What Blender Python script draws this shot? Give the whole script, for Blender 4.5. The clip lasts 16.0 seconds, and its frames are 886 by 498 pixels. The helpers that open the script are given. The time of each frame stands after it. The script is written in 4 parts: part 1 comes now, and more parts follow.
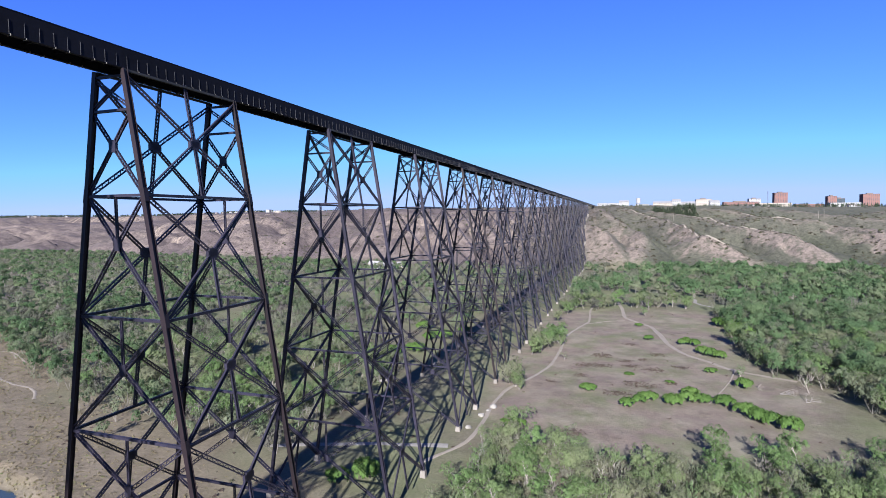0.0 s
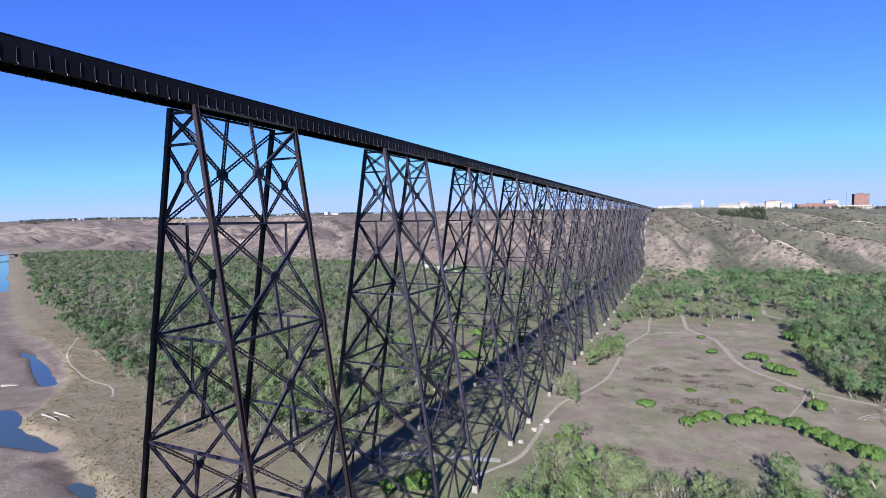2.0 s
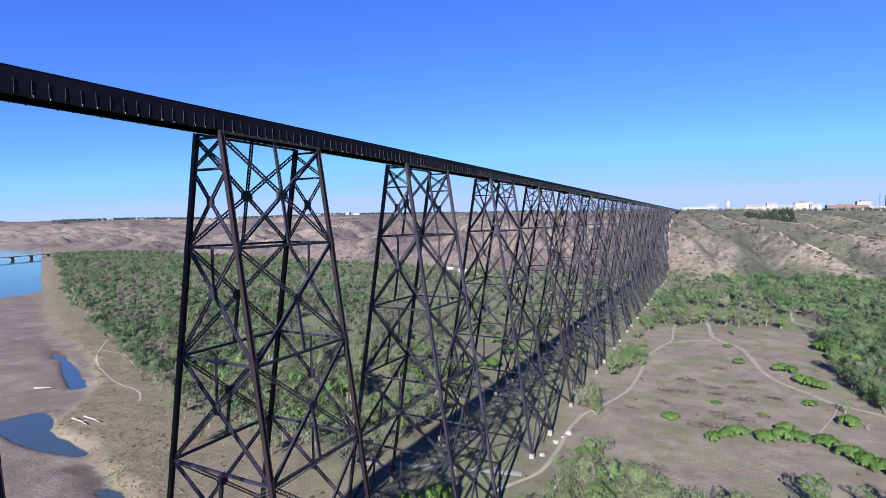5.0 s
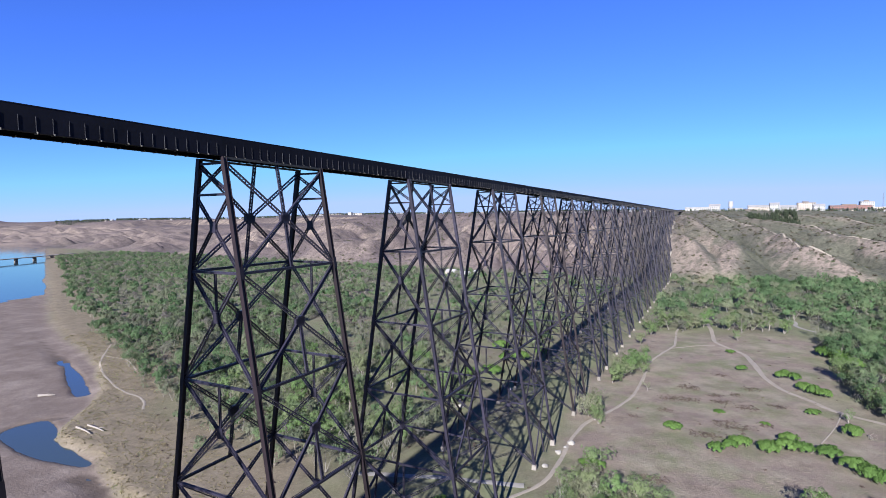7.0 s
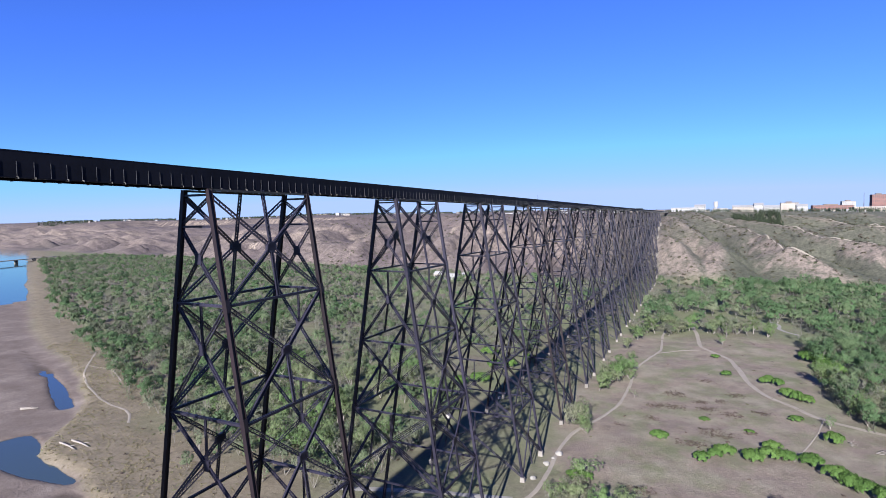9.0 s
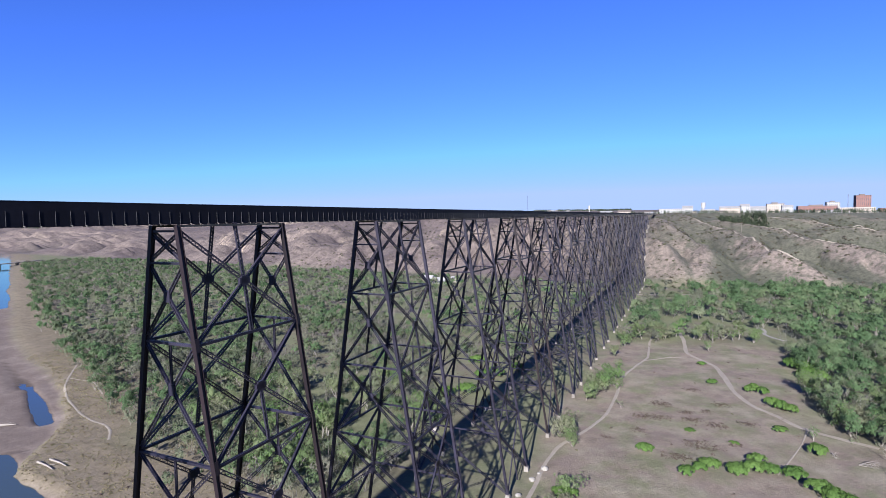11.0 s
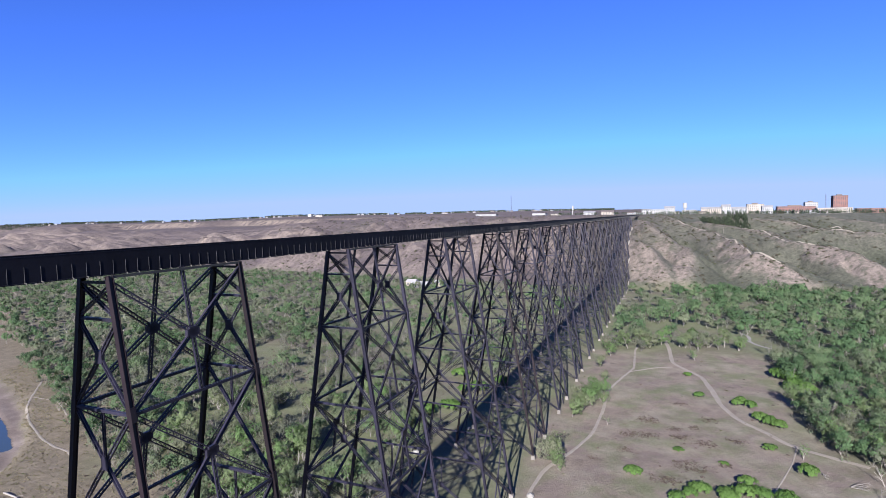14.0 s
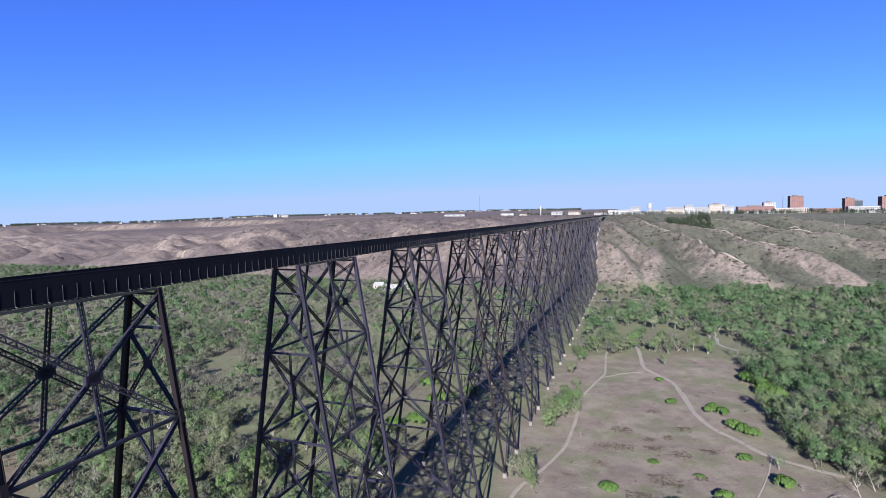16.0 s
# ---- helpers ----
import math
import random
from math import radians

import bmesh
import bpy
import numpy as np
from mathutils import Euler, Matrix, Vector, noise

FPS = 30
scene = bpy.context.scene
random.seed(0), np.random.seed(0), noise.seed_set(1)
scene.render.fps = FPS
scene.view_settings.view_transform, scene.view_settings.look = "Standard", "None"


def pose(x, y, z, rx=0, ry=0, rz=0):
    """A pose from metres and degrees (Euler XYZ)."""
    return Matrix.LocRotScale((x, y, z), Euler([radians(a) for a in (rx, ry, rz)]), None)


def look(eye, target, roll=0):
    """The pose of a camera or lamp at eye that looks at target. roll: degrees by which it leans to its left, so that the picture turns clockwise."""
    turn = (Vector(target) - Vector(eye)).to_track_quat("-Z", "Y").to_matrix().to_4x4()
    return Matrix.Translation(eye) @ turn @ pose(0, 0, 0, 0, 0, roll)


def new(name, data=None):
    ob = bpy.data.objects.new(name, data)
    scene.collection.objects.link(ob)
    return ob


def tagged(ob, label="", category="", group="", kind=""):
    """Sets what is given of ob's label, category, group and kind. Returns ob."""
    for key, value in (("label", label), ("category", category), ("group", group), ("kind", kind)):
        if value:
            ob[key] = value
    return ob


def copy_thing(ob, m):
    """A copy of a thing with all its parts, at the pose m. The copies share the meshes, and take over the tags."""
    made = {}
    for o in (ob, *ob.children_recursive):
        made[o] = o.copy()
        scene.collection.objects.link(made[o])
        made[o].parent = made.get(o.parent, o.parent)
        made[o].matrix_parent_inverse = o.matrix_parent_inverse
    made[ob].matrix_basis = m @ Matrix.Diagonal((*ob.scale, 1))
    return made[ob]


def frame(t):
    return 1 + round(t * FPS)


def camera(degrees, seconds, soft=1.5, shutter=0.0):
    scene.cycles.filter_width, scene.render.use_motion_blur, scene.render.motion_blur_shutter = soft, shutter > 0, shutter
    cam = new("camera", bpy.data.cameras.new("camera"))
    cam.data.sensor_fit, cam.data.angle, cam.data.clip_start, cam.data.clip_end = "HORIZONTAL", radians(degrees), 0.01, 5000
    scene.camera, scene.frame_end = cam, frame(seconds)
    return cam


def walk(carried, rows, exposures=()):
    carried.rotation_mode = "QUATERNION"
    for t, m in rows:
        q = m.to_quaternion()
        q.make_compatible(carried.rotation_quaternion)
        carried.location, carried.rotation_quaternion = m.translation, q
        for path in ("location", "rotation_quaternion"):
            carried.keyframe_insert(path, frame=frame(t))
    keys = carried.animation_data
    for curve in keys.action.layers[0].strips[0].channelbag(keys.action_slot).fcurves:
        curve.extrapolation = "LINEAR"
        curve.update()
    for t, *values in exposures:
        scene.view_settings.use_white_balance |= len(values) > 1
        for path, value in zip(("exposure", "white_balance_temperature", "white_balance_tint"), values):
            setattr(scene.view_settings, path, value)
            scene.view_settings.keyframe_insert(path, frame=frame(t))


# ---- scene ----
cam = camera(78.99, 16.0, soft=0.88)
# seconds, x, y, z, yaw, pitch, roll
PATH = [
    (0, 64.02, -53.76, 65.79, 18.75, -3.31, 0.65),
    (0.5, 64.00, -53.84, 66.58, 21.01, -3.23, 0.69),
    (1, 64.03, -53.84, 67.70, 22.09, -3.25, 0.61),
    (1.5, 64.15, -53.87, 68.56, 23.29, -3.19, 0.61),
    (2, 64.26, -53.96, 69.35, 24.52, -3.09, 0.62),
    (2.5, 64.07, -53.80, 70.27, 25.52, -3.06, 0.58),
    (3, 64.03, -53.68, 71.20, 25.91, -3.06, 0.57),
    (3.5, 63.97, -53.65, 71.67, 26.13, -3.05, 0.57),
    (4, 63.92, -53.64, 71.88, 26.35, -3.06, 0.54),
    (6.5, 63.75, -53.43, 75.42, 26.93, -3.13, 0.61),
    (7, 63.83, -53.50, 76.45, 26.93, -3.15, 0.62),
    (7.5, 63.93, -53.54, 77.65, 26.92, -3.16, 0.64),
    (8, 64.05, -53.59, 78.79, 26.93, -3.18, 0.71),
    (8.5, 63.95, -53.54, 79.92, 26.79, -3.20, 0.73),
    (9, 64.07, -53.36, 80.97, 25.69, -3.25, 0.79),
    (11.5, 65.34, -50.17, 87.19, 24.62, -3.28, 0.96),
    (12, 65.21, -49.33, 88.51, 24.57, -3.32, 0.96),
    (12.5, 64.76, -48.07, 89.58, 24.46, -3.32, 0.98),
    (13, 64.31, -46.52, 90.65, 24.36, -3.33, 1.02),
    (13.5, 63.76, -44.65, 91.26, 23.80, -3.38, 1.05),
    (14, 62.81, -42.23, 91.66, 22.97, -3.42, 1.09),
    (14.5, 62.00, -39.78, 92.16, 22.09, -3.45, 1.12),
    (15, 60.99, -37.00, 92.80, 21.00, -3.52, 1.08),
    (15.5, 60.15, -34.11, 93.32, 20.15, -3.55, 1.11),
    (16, 59.41, -31.12, 93.78, 19.66, -3.51, 1.20),
]
walk(cam, [(t, pose(x, y, z, 90 + pitch, roll, yaw)) for t, x, y, z, yaw, pitch, roll in PATH],
     exposures=[(0.0, 1.79, 6500, 11), (9.2, 1.76, 6500, 11), (12.5, 1.70, 6470, 12.2), (16.0, 1.70, 6470, 12.2)])

# ---- light: a low sun behind the camera, clear sky ----
SUN = Vector((0.098, -0.905, 0.413)).normalized()
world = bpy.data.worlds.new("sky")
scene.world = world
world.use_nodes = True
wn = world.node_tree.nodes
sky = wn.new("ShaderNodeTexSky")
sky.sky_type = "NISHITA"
sky.sun_disc = False
sky.sun_elevation = math.asin(SUN.z)
sky.sun_rotation = math.atan2(SUN.x, SUN.y)
sky.altitude = 900
sky.air_density = 0.8
sky.dust_density = 0.0
sky.ozone_density = 4.0
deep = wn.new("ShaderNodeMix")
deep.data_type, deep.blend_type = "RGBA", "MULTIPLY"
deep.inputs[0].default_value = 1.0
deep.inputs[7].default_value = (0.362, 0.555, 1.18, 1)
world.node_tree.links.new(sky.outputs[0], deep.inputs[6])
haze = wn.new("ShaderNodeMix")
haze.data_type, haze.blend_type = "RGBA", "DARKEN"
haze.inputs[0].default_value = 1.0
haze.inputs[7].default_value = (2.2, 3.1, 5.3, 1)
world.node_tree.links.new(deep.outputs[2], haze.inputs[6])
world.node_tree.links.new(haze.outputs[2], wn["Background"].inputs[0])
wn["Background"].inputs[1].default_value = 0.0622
sun = new("sun", bpy.data.lights.new("sun", "SUN"))
sun.data.energy = 5.0
sun.data.angle = radians(0.55)
sun.data.color = (1.0, 0.985, 0.99)
sun.matrix_world = look((0, 0, 400), Vector((0, 0, 400)) - SUN)


# ---- materials ----
def nodes_of(name):
    m = bpy.data.materials.new(name)
    m.use_nodes = True
    nt = m.node_tree
    return m, nt, nt.nodes["Principled BSDF"]


def add_noise(nt, scale, detail=4.0, rough=0.6, vec=None):
    n = nt.nodes.new("ShaderNodeTexNoise")
    n.inputs["Scale"].default_value = scale
    n.inputs["Detail"].default_value = detail
    n.inputs["Roughness"].default_value = rough
    if vec is None:
        geo = nt.nodes.new("ShaderNodeNewGeometry")
        vec = geo.outputs["Position"]
    nt.links.new(vec, n.inputs["Vector"])
    return n.outputs[0]


def ramp(nt, fac, stops):
    r = nt.nodes.new("ShaderNodeValToRGB")
    el = r.color_ramp.elements
    while len(el) < len(stops):
        el.new(0.5)
    for e, (p, c) in zip(el, stops):
        e.position = p
        e.color = (*c, 1) if len(c) == 3 else c
    nt.links.new(fac, r.inputs[0])
    return r.outputs[0]


def mix(nt, fac, a, b, mode="MIX"):
    n = nt.nodes.new("ShaderNodeMix")
    n.data_type = "RGBA"
    n.blend_type = mode
    for sock, v in ((n.inputs[0], fac), (n.inputs[6], a), (n.inputs[7], b)):
        if isinstance(v, (int, float)):
            sock.default_value = v
        elif isinstance(v, tuple):
            sock.default_value = (*v, 1)
        else:
            nt.links.new(v, sock)
    return n.outputs[2]


def bump(nt, bsdf, height, strength, distance):
    b = nt.nodes.new("ShaderNodeBump")
    b.inputs["Strength"].default_value = strength
    b.inputs["Distance"].default_value = distance
    nt.links.new(height, b.inputs["Height"])
    nt.links.new(b.outputs[0], bsdf.inputs["Normal"])


def plain(name, lo, hi, scale=1.0, rough=0.8, metal=0.0, bumpy=0.0, spread=0.0, gloss=0.25):
    """A surface between two colours, with coarse and fine variation."""
    m, nt, b = nodes_of(name)
    big = add_noise(nt, scale, 3)
    fine = add_noise(nt, scale * 9, 3)
    f = mix(nt, 0.4, big, fine)
    col = ramp(nt, f, [(0.3, lo), (0.7, hi)])
    if spread:
        info = nt.nodes.new("ShaderNodeObjectInfo")
        tone = ramp(nt, info.outputs["Random"], [(0, (1 - spread,) * 3), (1, (1 + spread,) * 3)])
        col = mix(nt, 1.0, col, tone, "MULTIPLY")
    nt.links.new(col, b.inputs["Base Color"])
    b.inputs["Roughness"].default_value = rough
    b.inputs["Metallic"].default_value = metal
    b.inputs["Specular IOR Level"].default_value = gloss
    if bumpy:
        bump(nt, b, fine, 0.6, bumpy)
    return m


STEEL = plain("black_painted_steel", (0.0080, 0.0076, 0.0125), (0.0215, 0.0195, 0.0320), 0.35, 0.4, 0.0, 0.01, 0.25)
RUSTY = plain("rusty_brown_steel", (0.0050, 0.0036, 0.0048), (0.0130, 0.0082, 0.0105), 0.3, 0.5, 0.0, 0.01, 0.25)
GIRDER = plain("dark_girder_paint", (0.0035, 0.0040, 0.0070), (0.0080, 0.0086, 0.0145), 0.25, 0.75, 0.0, 0.004, 0.2, 0.12)
# for the top struts: a lighter grey than the rest of the tower steel
FLANGE = plain("grey_top_strut_paint", (0.022, 0.0225, 0.022), (0.046, 0.0465, 0.044), 0.5, 0.7)
# far paler than the web: sunlight on the stiffener edges put into their colour
PALE_STEEL = plain("pale_sunlit_stiffener", (0.0200, 0.0205, 0.0240), (0.0460, 0.0460, 0.0500), 0.6, 0.6)
# sunlit ends of the bracing plates, their brightness painted as a pale colour
LUG = plain("pale_sunlit_plate_edges", (0.10, 0.095, 0.085), (0.18, 0.17, 0.15), 0.8, 0.7)
CONCRETE = plain("weathered_concrete", (0.0984, 0.0891, 0.0799), (0.1845, 0.1692, 0.1537), 0.4, 0.9, 0, 0.03, 0.1)
DIRT = plain("pale_dirt_path", (0.1517, 0.1312, 0.1082), (0.2173, 0.1927, 0.1607), 0.4, 0.95, 0, 0.03)
GRAVEL = plain("grey_gravel", (0.1271, 0.1195, 0.1093), (0.2034, 0.1932, 0.1779), 0.5, 0.95, 0, 0.03)
BARK = plain("grey_bark", (0.1150, 0.1030, 0.0920), (0.2500, 0.2300, 0.2080), 0.8, 0.9, 0, 0.02, 0.3)
DRIFT = plain("bleached_driftwood", (0.1394, 0.1230, 0.1082), (0.2214, 0.2009, 0.1804), 0.9, 0.9, 0, 0.02)
ROCK = plain("pale_boulder", (0.1378, 0.1291, 0.1148), (0.2411, 0.2296, 0.2124), 0.7, 0.9, 0, 0.05)
WOOD = plain("creosoted_tie", (0.0246, 0.0205, 0.0164), (0.0738, 0.0574, 0.0451), 0.8, 0.9, 0, 0.02)
RAIL = plain("rail_steel", (0.0820, 0.0574, 0.0492), (0.2050, 0.1640, 0.1476), 1.0, 0.4, 0.8)
WHITE = plain("white_siding", (0.1763, 0.1738, 0.1738), (0.2542, 0.2517, 0.2476), 0.08, 0.8)
TAN = plain("tan_stucco", (0.1968, 0.1706, 0.1443), (0.2886, 0.2558, 0.2230), 0.08, 0.85)
BRICK = plain("red_brick", (0.1066, 0.0558, 0.0492), (0.1558, 0.0836, 0.0722), 0.1, 0.85)
ROOF = plain("grey_roofing", (0.1148, 0.1148, 0.1205), (0.2066, 0.2066, 0.2124), 0.1, 0.85)
DARKROOF = plain("dark_brown_roofing", (0.0590, 0.0492, 0.0459), (0.1181, 0.0984, 0.0918), 0.1, 0.85)
GLASS = plain("dark_window_glass", (0.0246, 0.0328, 0.0410), (0.0574, 0.0697, 0.0820), 0.2, 0.12)


def leaf_material(name, stops, tint=True, toned=False):
    m, nt, b = nodes_of(name)
    geo = nt.nodes.new("ShaderNodeNewGeometry")
    if tint:
        at = nt.nodes.new("ShaderNodeAttribute")
        at.attribute_name = "tint"
        f = at.outputs["Fac"]
    else:
        f = nt.nodes.new("ShaderNodeObjectInfo").outputs["Random"]
    col = ramp(nt, f, stops)
    leaf = ramp(nt, geo.outputs["Random Per Island"], [(0, (0.9, 0.9, 0.9)), (1, (1.1, 1.1, 1.1))])
    col = mix(nt, 1.0, col, leaf, "MULTIPLY")
    if toned:
        tone = nt.nodes.new("ShaderNodeAttribute")
        tone.attribute_name = "tone"
        col = mix(nt, 1.0, col, ramp(nt, tone.outputs["Fac"], [(0, (0.72, 0.75, 0.74)), (0.5, (1.0, 1.0, 1.0)), (1, (1.24, 1.23, 1.2))]), "MULTIPLY")
    nt.links.new(col, b.inputs["Base Color"])
    b.inputs["Roughness"].default_value = 0.7
    b.inputs["Specular IOR Level"].default_value = 0.2
    tr = nt.nodes.new("ShaderNodeBsdfTranslucent")
    nt.links.new(col, tr.inputs[0])
    sh = nt.nodes.new("ShaderNodeMixShader")
    sh.inputs[0].default_value = 0.42
    nt.links.new(b.outputs[0], sh.inputs[1])
    nt.links.new(tr.outputs[0], sh.inputs[2])
    nt.links.new(sh.outputs[0], nt.nodes["Material Output"].inputs[0])
    return m


WOODS_STOPS = [(0.0, (0.1150, 0.1010, 0.0970)), (0.25, (0.1160, 0.1130, 0.0930)), (0.5, (0.1080, 0.1240, 0.0790)), (0.8, (0.0890, 0.1260, 0.0630)), (1.0, (0.0640, 0.1090, 0.0500))]
WOODS = leaf_material("woodland_leaves", WOODS_STOPS, toned=True)
LEAF = leaf_material("spring_leaves", [(0.0, (0.1360, 0.1390, 0.0920)), (0.35, (0.1260, 0.1550, 0.0770)), (1.0, (0.0900, 0.1520, 0.0540))], tint=False)
BUSH = leaf_material("bright_green_leaves", [(0.0, (0.0640, 0.1250, 0.0300)), (1.0, (0.0900, 0.1560, 0.0400))], tint=False)
SCRUB = leaf_material("sage_scrub", [(0.0, (0.0697, 0.0541, 0.0435)), (1.0, (0.0574, 0.0672, 0.0344))])
BRUSH = leaf_material("brown_brush_twigs", [(0.0, (0.0672, 0.0492, 0.0426)), (0.8, (0.0943, 0.0722, 0.0590)), (1.0, (0.0779, 0.0836, 0.0426))])
STRAWS = leaf_material("straw_grass", [(0.0, (0.1230, 0.1025, 0.0615)), (0.6, (0.1886, 0.1599, 0.0984)), (1.0, (0.1148, 0.1271, 0.0574))])
CONIFER = leaf_material("dark_conifer_needles", [(0.0, (0.0369, 0.0492, 0.0344)), (1.0, (0.0533, 0.0697, 0.0410))])

WATER, nt, b = nodes_of("still_river_water")
b.inputs["Base Color"].default_value = (0.03, 0.045, 0.05, 1)
b.inputs["Roughness"].default_value = 0.06
b.inputs["IOR"].default_value = 1.33
bump(nt, b, add_noise(nt, 0.5, 3), 0.15, 0.05)


# ---- noise and land form ----
def value_noise(x, y, seed):
    xi, yi = np.floor(x).astype(np.int64), np.floor(y).astype(np.int64)
    fx, fy = x - xi, y - yi
    fx, fy = fx * fx * (3 - 2 * fx), fy * fy * (3 - 2 * fy)

    def h(a, b):
        n = (a * 374761393 + b * 668265263 + seed * 982451653) & 0x7FFFFFFF
        n = ((n ^ (n >> 13)) * 1274126177) & 0x7FFFFFFF
        return ((n ^ (n >> 16)) & 0xFFFF) / 65535.0

    top = h(xi, yi) * (1 - fx) + h(xi + 1, yi) * fx
    low = h(xi, yi + 1) * (1 - fx) + h(xi + 1, yi + 1) * fx
    return (top * (1 - fy) + low * fy) * 2 - 1


def fbm(x, y, seed, octaves=4):
    out, amp = 0, 1.0
    for k in range(octaves):
        out = out + amp * value_noise(x * 2 ** k, y * 2 ** k, seed + k)
        amp *= 0.5
    return out / 1.8


def step(a, b, v):
    t = np.clip((v - a) / (b - a), 0, 1)
    return t * t * (3 - 2 * t)


WATER_Z = -2.1
# chains of x, y, radius with the depth they are scoured to
POOLS = ((1.5, ((-259, 115, 1.4), (-232, 104, 2.7), (-194, 87, 3.0))), (1.5, ((-169, 53, 8.5), (-150, 48, 6.5), (-135, 46, 4.5), (-118, 46, 2))),
         (0.46, ((-110, 39, 4), (-95, 38.5, 5.5), (-86, 36, 5))), (0.75, ((-86, 35, 2.5), (-78, 33, 4))), (0.52, ((-340, 142, 2.5), (-262, 115, 5))), (0.4, ((-175, 60, 3), (-170, 66, 3))))


def pool(x, y, chain):
    """Depth inside a chain of rounded hollows: positive inside, in metres."""
    best = np.full(np.shape(x), -99.0)
    for (x0, y0, r0), (x1, y1, r1) in zip(chain, chain[1:]):
        dx, dy = x1 - x0, y1 - y0
        k = np.clip(((x - x0) * dx + (y - y0) * dy) / (dx * dx + dy * dy), 0, 1)
        best = np.maximum(best, r0 + (r1 - r0) * k - np.hypot(x - x0 - dx * k, y - y0 - dy * k))
    return best


def shore(x, y):
    """Distance out from the vegetated bank into the river bed."""
    bulge = 20 * step(-215, -430, x) + 17 * np.exp(-((x + 149) / 24) ** 2) + 7 * np.exp(-((x + 110) / 26) ** 2)
    return (x + 60) * -0.45 + (y - 30) * -0.893 - bulge + 2.2 * fbm(x / 30, y / 30, 3, 3) + 1.2 * fbm(x / 5, y / 5, 4, 2)


# crest lines of the spurs beside the town, from the plateau down to the valley floor
CRESTS = (((-12, 850), (10, 790), (38, 725), (66, 655)),
          ((14, 960), (30, 887), (53, 822), (81, 781), (86, 731), (78, 655)),
          ((40, 1120), (59, 1061), (83, 994), (123, 920), (135, 885), (161, 749), (188, 709), (214, 665)),
          ((105, 1060), (129, 1017), (153, 983), (197, 934), (216, 845), (241, 822), (263, 783), (281, 734), (299, 685)),
          ((160, 1130), (195, 1091), (257, 1036), (276, 993), (320, 955), (370, 930), (405, 870), (440, 780), (455, 710)),
          ((330, 1180), (420, 1080), (500, 990), (560, 880), (590, 770)),
          ((520, 1200), (640, 1050), (720, 900), (750, 790)))


def crest(x, y):
    """Distance to the nearest crest line, how far down it that is (0 to 1), and the distance out on its near side."""
    best, along, side = np.full(np.shape(x), 1e9), np.zeros(np.shape(x)), np.zeros(np.shape(x))
    for line in CRESTS:
        for i, ((x0, y0), (x1, y1)) in enumerate(zip(line, line[1:])):
            dx, dy = x1 - x0, y1 - y0
            k = np.clip(((x - x0) * dx + (y - y0) * dy) / (dx * dx + dy * dy), 0, 1)
            ox, oy = x - x0 - dx * k, y - y0 - dy * k
            d = np.hypot(ox, oy)
            nearer = d < best
            best = np.where(nearer, d, best)
            along = np.where(nearer, (i + k) / (len(line) - 1), along)
            side = np.where(nearer, (ox * dy - oy * dx) / math.hypot(dx, dy), side)
    return best, along, side


def hills(x, y):
    """The far wall of the valley: spurs and coulees that run down from the plateau."""
    base = 645 + 18 * fbm(x / 160, y * 0 + 3, 21, 3) + 0.14 * np.maximum(-x - 100, 0) + 0.1 * np.maximum(x - 120, 0)
    run = 600 + 170 * step(250, 480, x) - 60 * step(60, 10, np.abs(x))
    s = (y - base) / run
    t = np.clip(s, 0, 1)
    prof = 1 - (1 - t) ** (1.25 + 0.7 * step(110, 20, np.abs(x)) + 0.3 * step(-200, -500, x))
    q = x + 0.28 * (y - 670) + 34 * fbm(x / 110, y / 110, 30, 4)
    off2 = np.abs(fbm(q / 170 + 7.3, y / 500, 31, 3)) * 2.0
    w = step(-230, -60, x)
    away = crest(x + 5 * fbm(x / 40, y / 40, 46, 3), y)[0]
    spur = 1 - np.clip(np.clip(away / 60, 0, 1) ** 1.05 * w + off2 * (1 - w), 0, 1)
    rough = fbm(x / 60, y / 60, 33, 5)
    gully = np.abs(fbm(q / 26, (y - 0.2 * x) / 130, 35, 3))
    return s, t, prof, spur, rough, gully


def scarp(x, s):
    """How far up the eroded cliff band of the far slope a place lies, and how strong the cliff is there."""
    low = 0.17 + 0.3 * step(-950, -560, x) + 0.1 * fbm(x / 90, x * 0 + 9, 37, 3) + 0.03 * fbm(x / 13, x * 0 + 4, 38, 2)
    here = step(-1050, -960, x) * step(-330, -460, x) * (0.35 + 0.65 * step(-0.25, 0.25, fbm(x / 100, x * 0 + 2, 39, 2)))
    return s - low, here


def distance(x, y):
    """How far out from the viaduct's start a place lies, and in which direction, in degrees from north."""
    return np.hypot(x - 60, y + 30), np.degrees(np.arctan2(x - 60, y + 30))


def far_scarp(x, y):
    """Metres beyond the foot of the eroded cliffs in the far north-west."""
    rho, az = distance(x, y)
    return rho - 2600 - 150 * fbm(x / 260, y / 260, 47, 4)


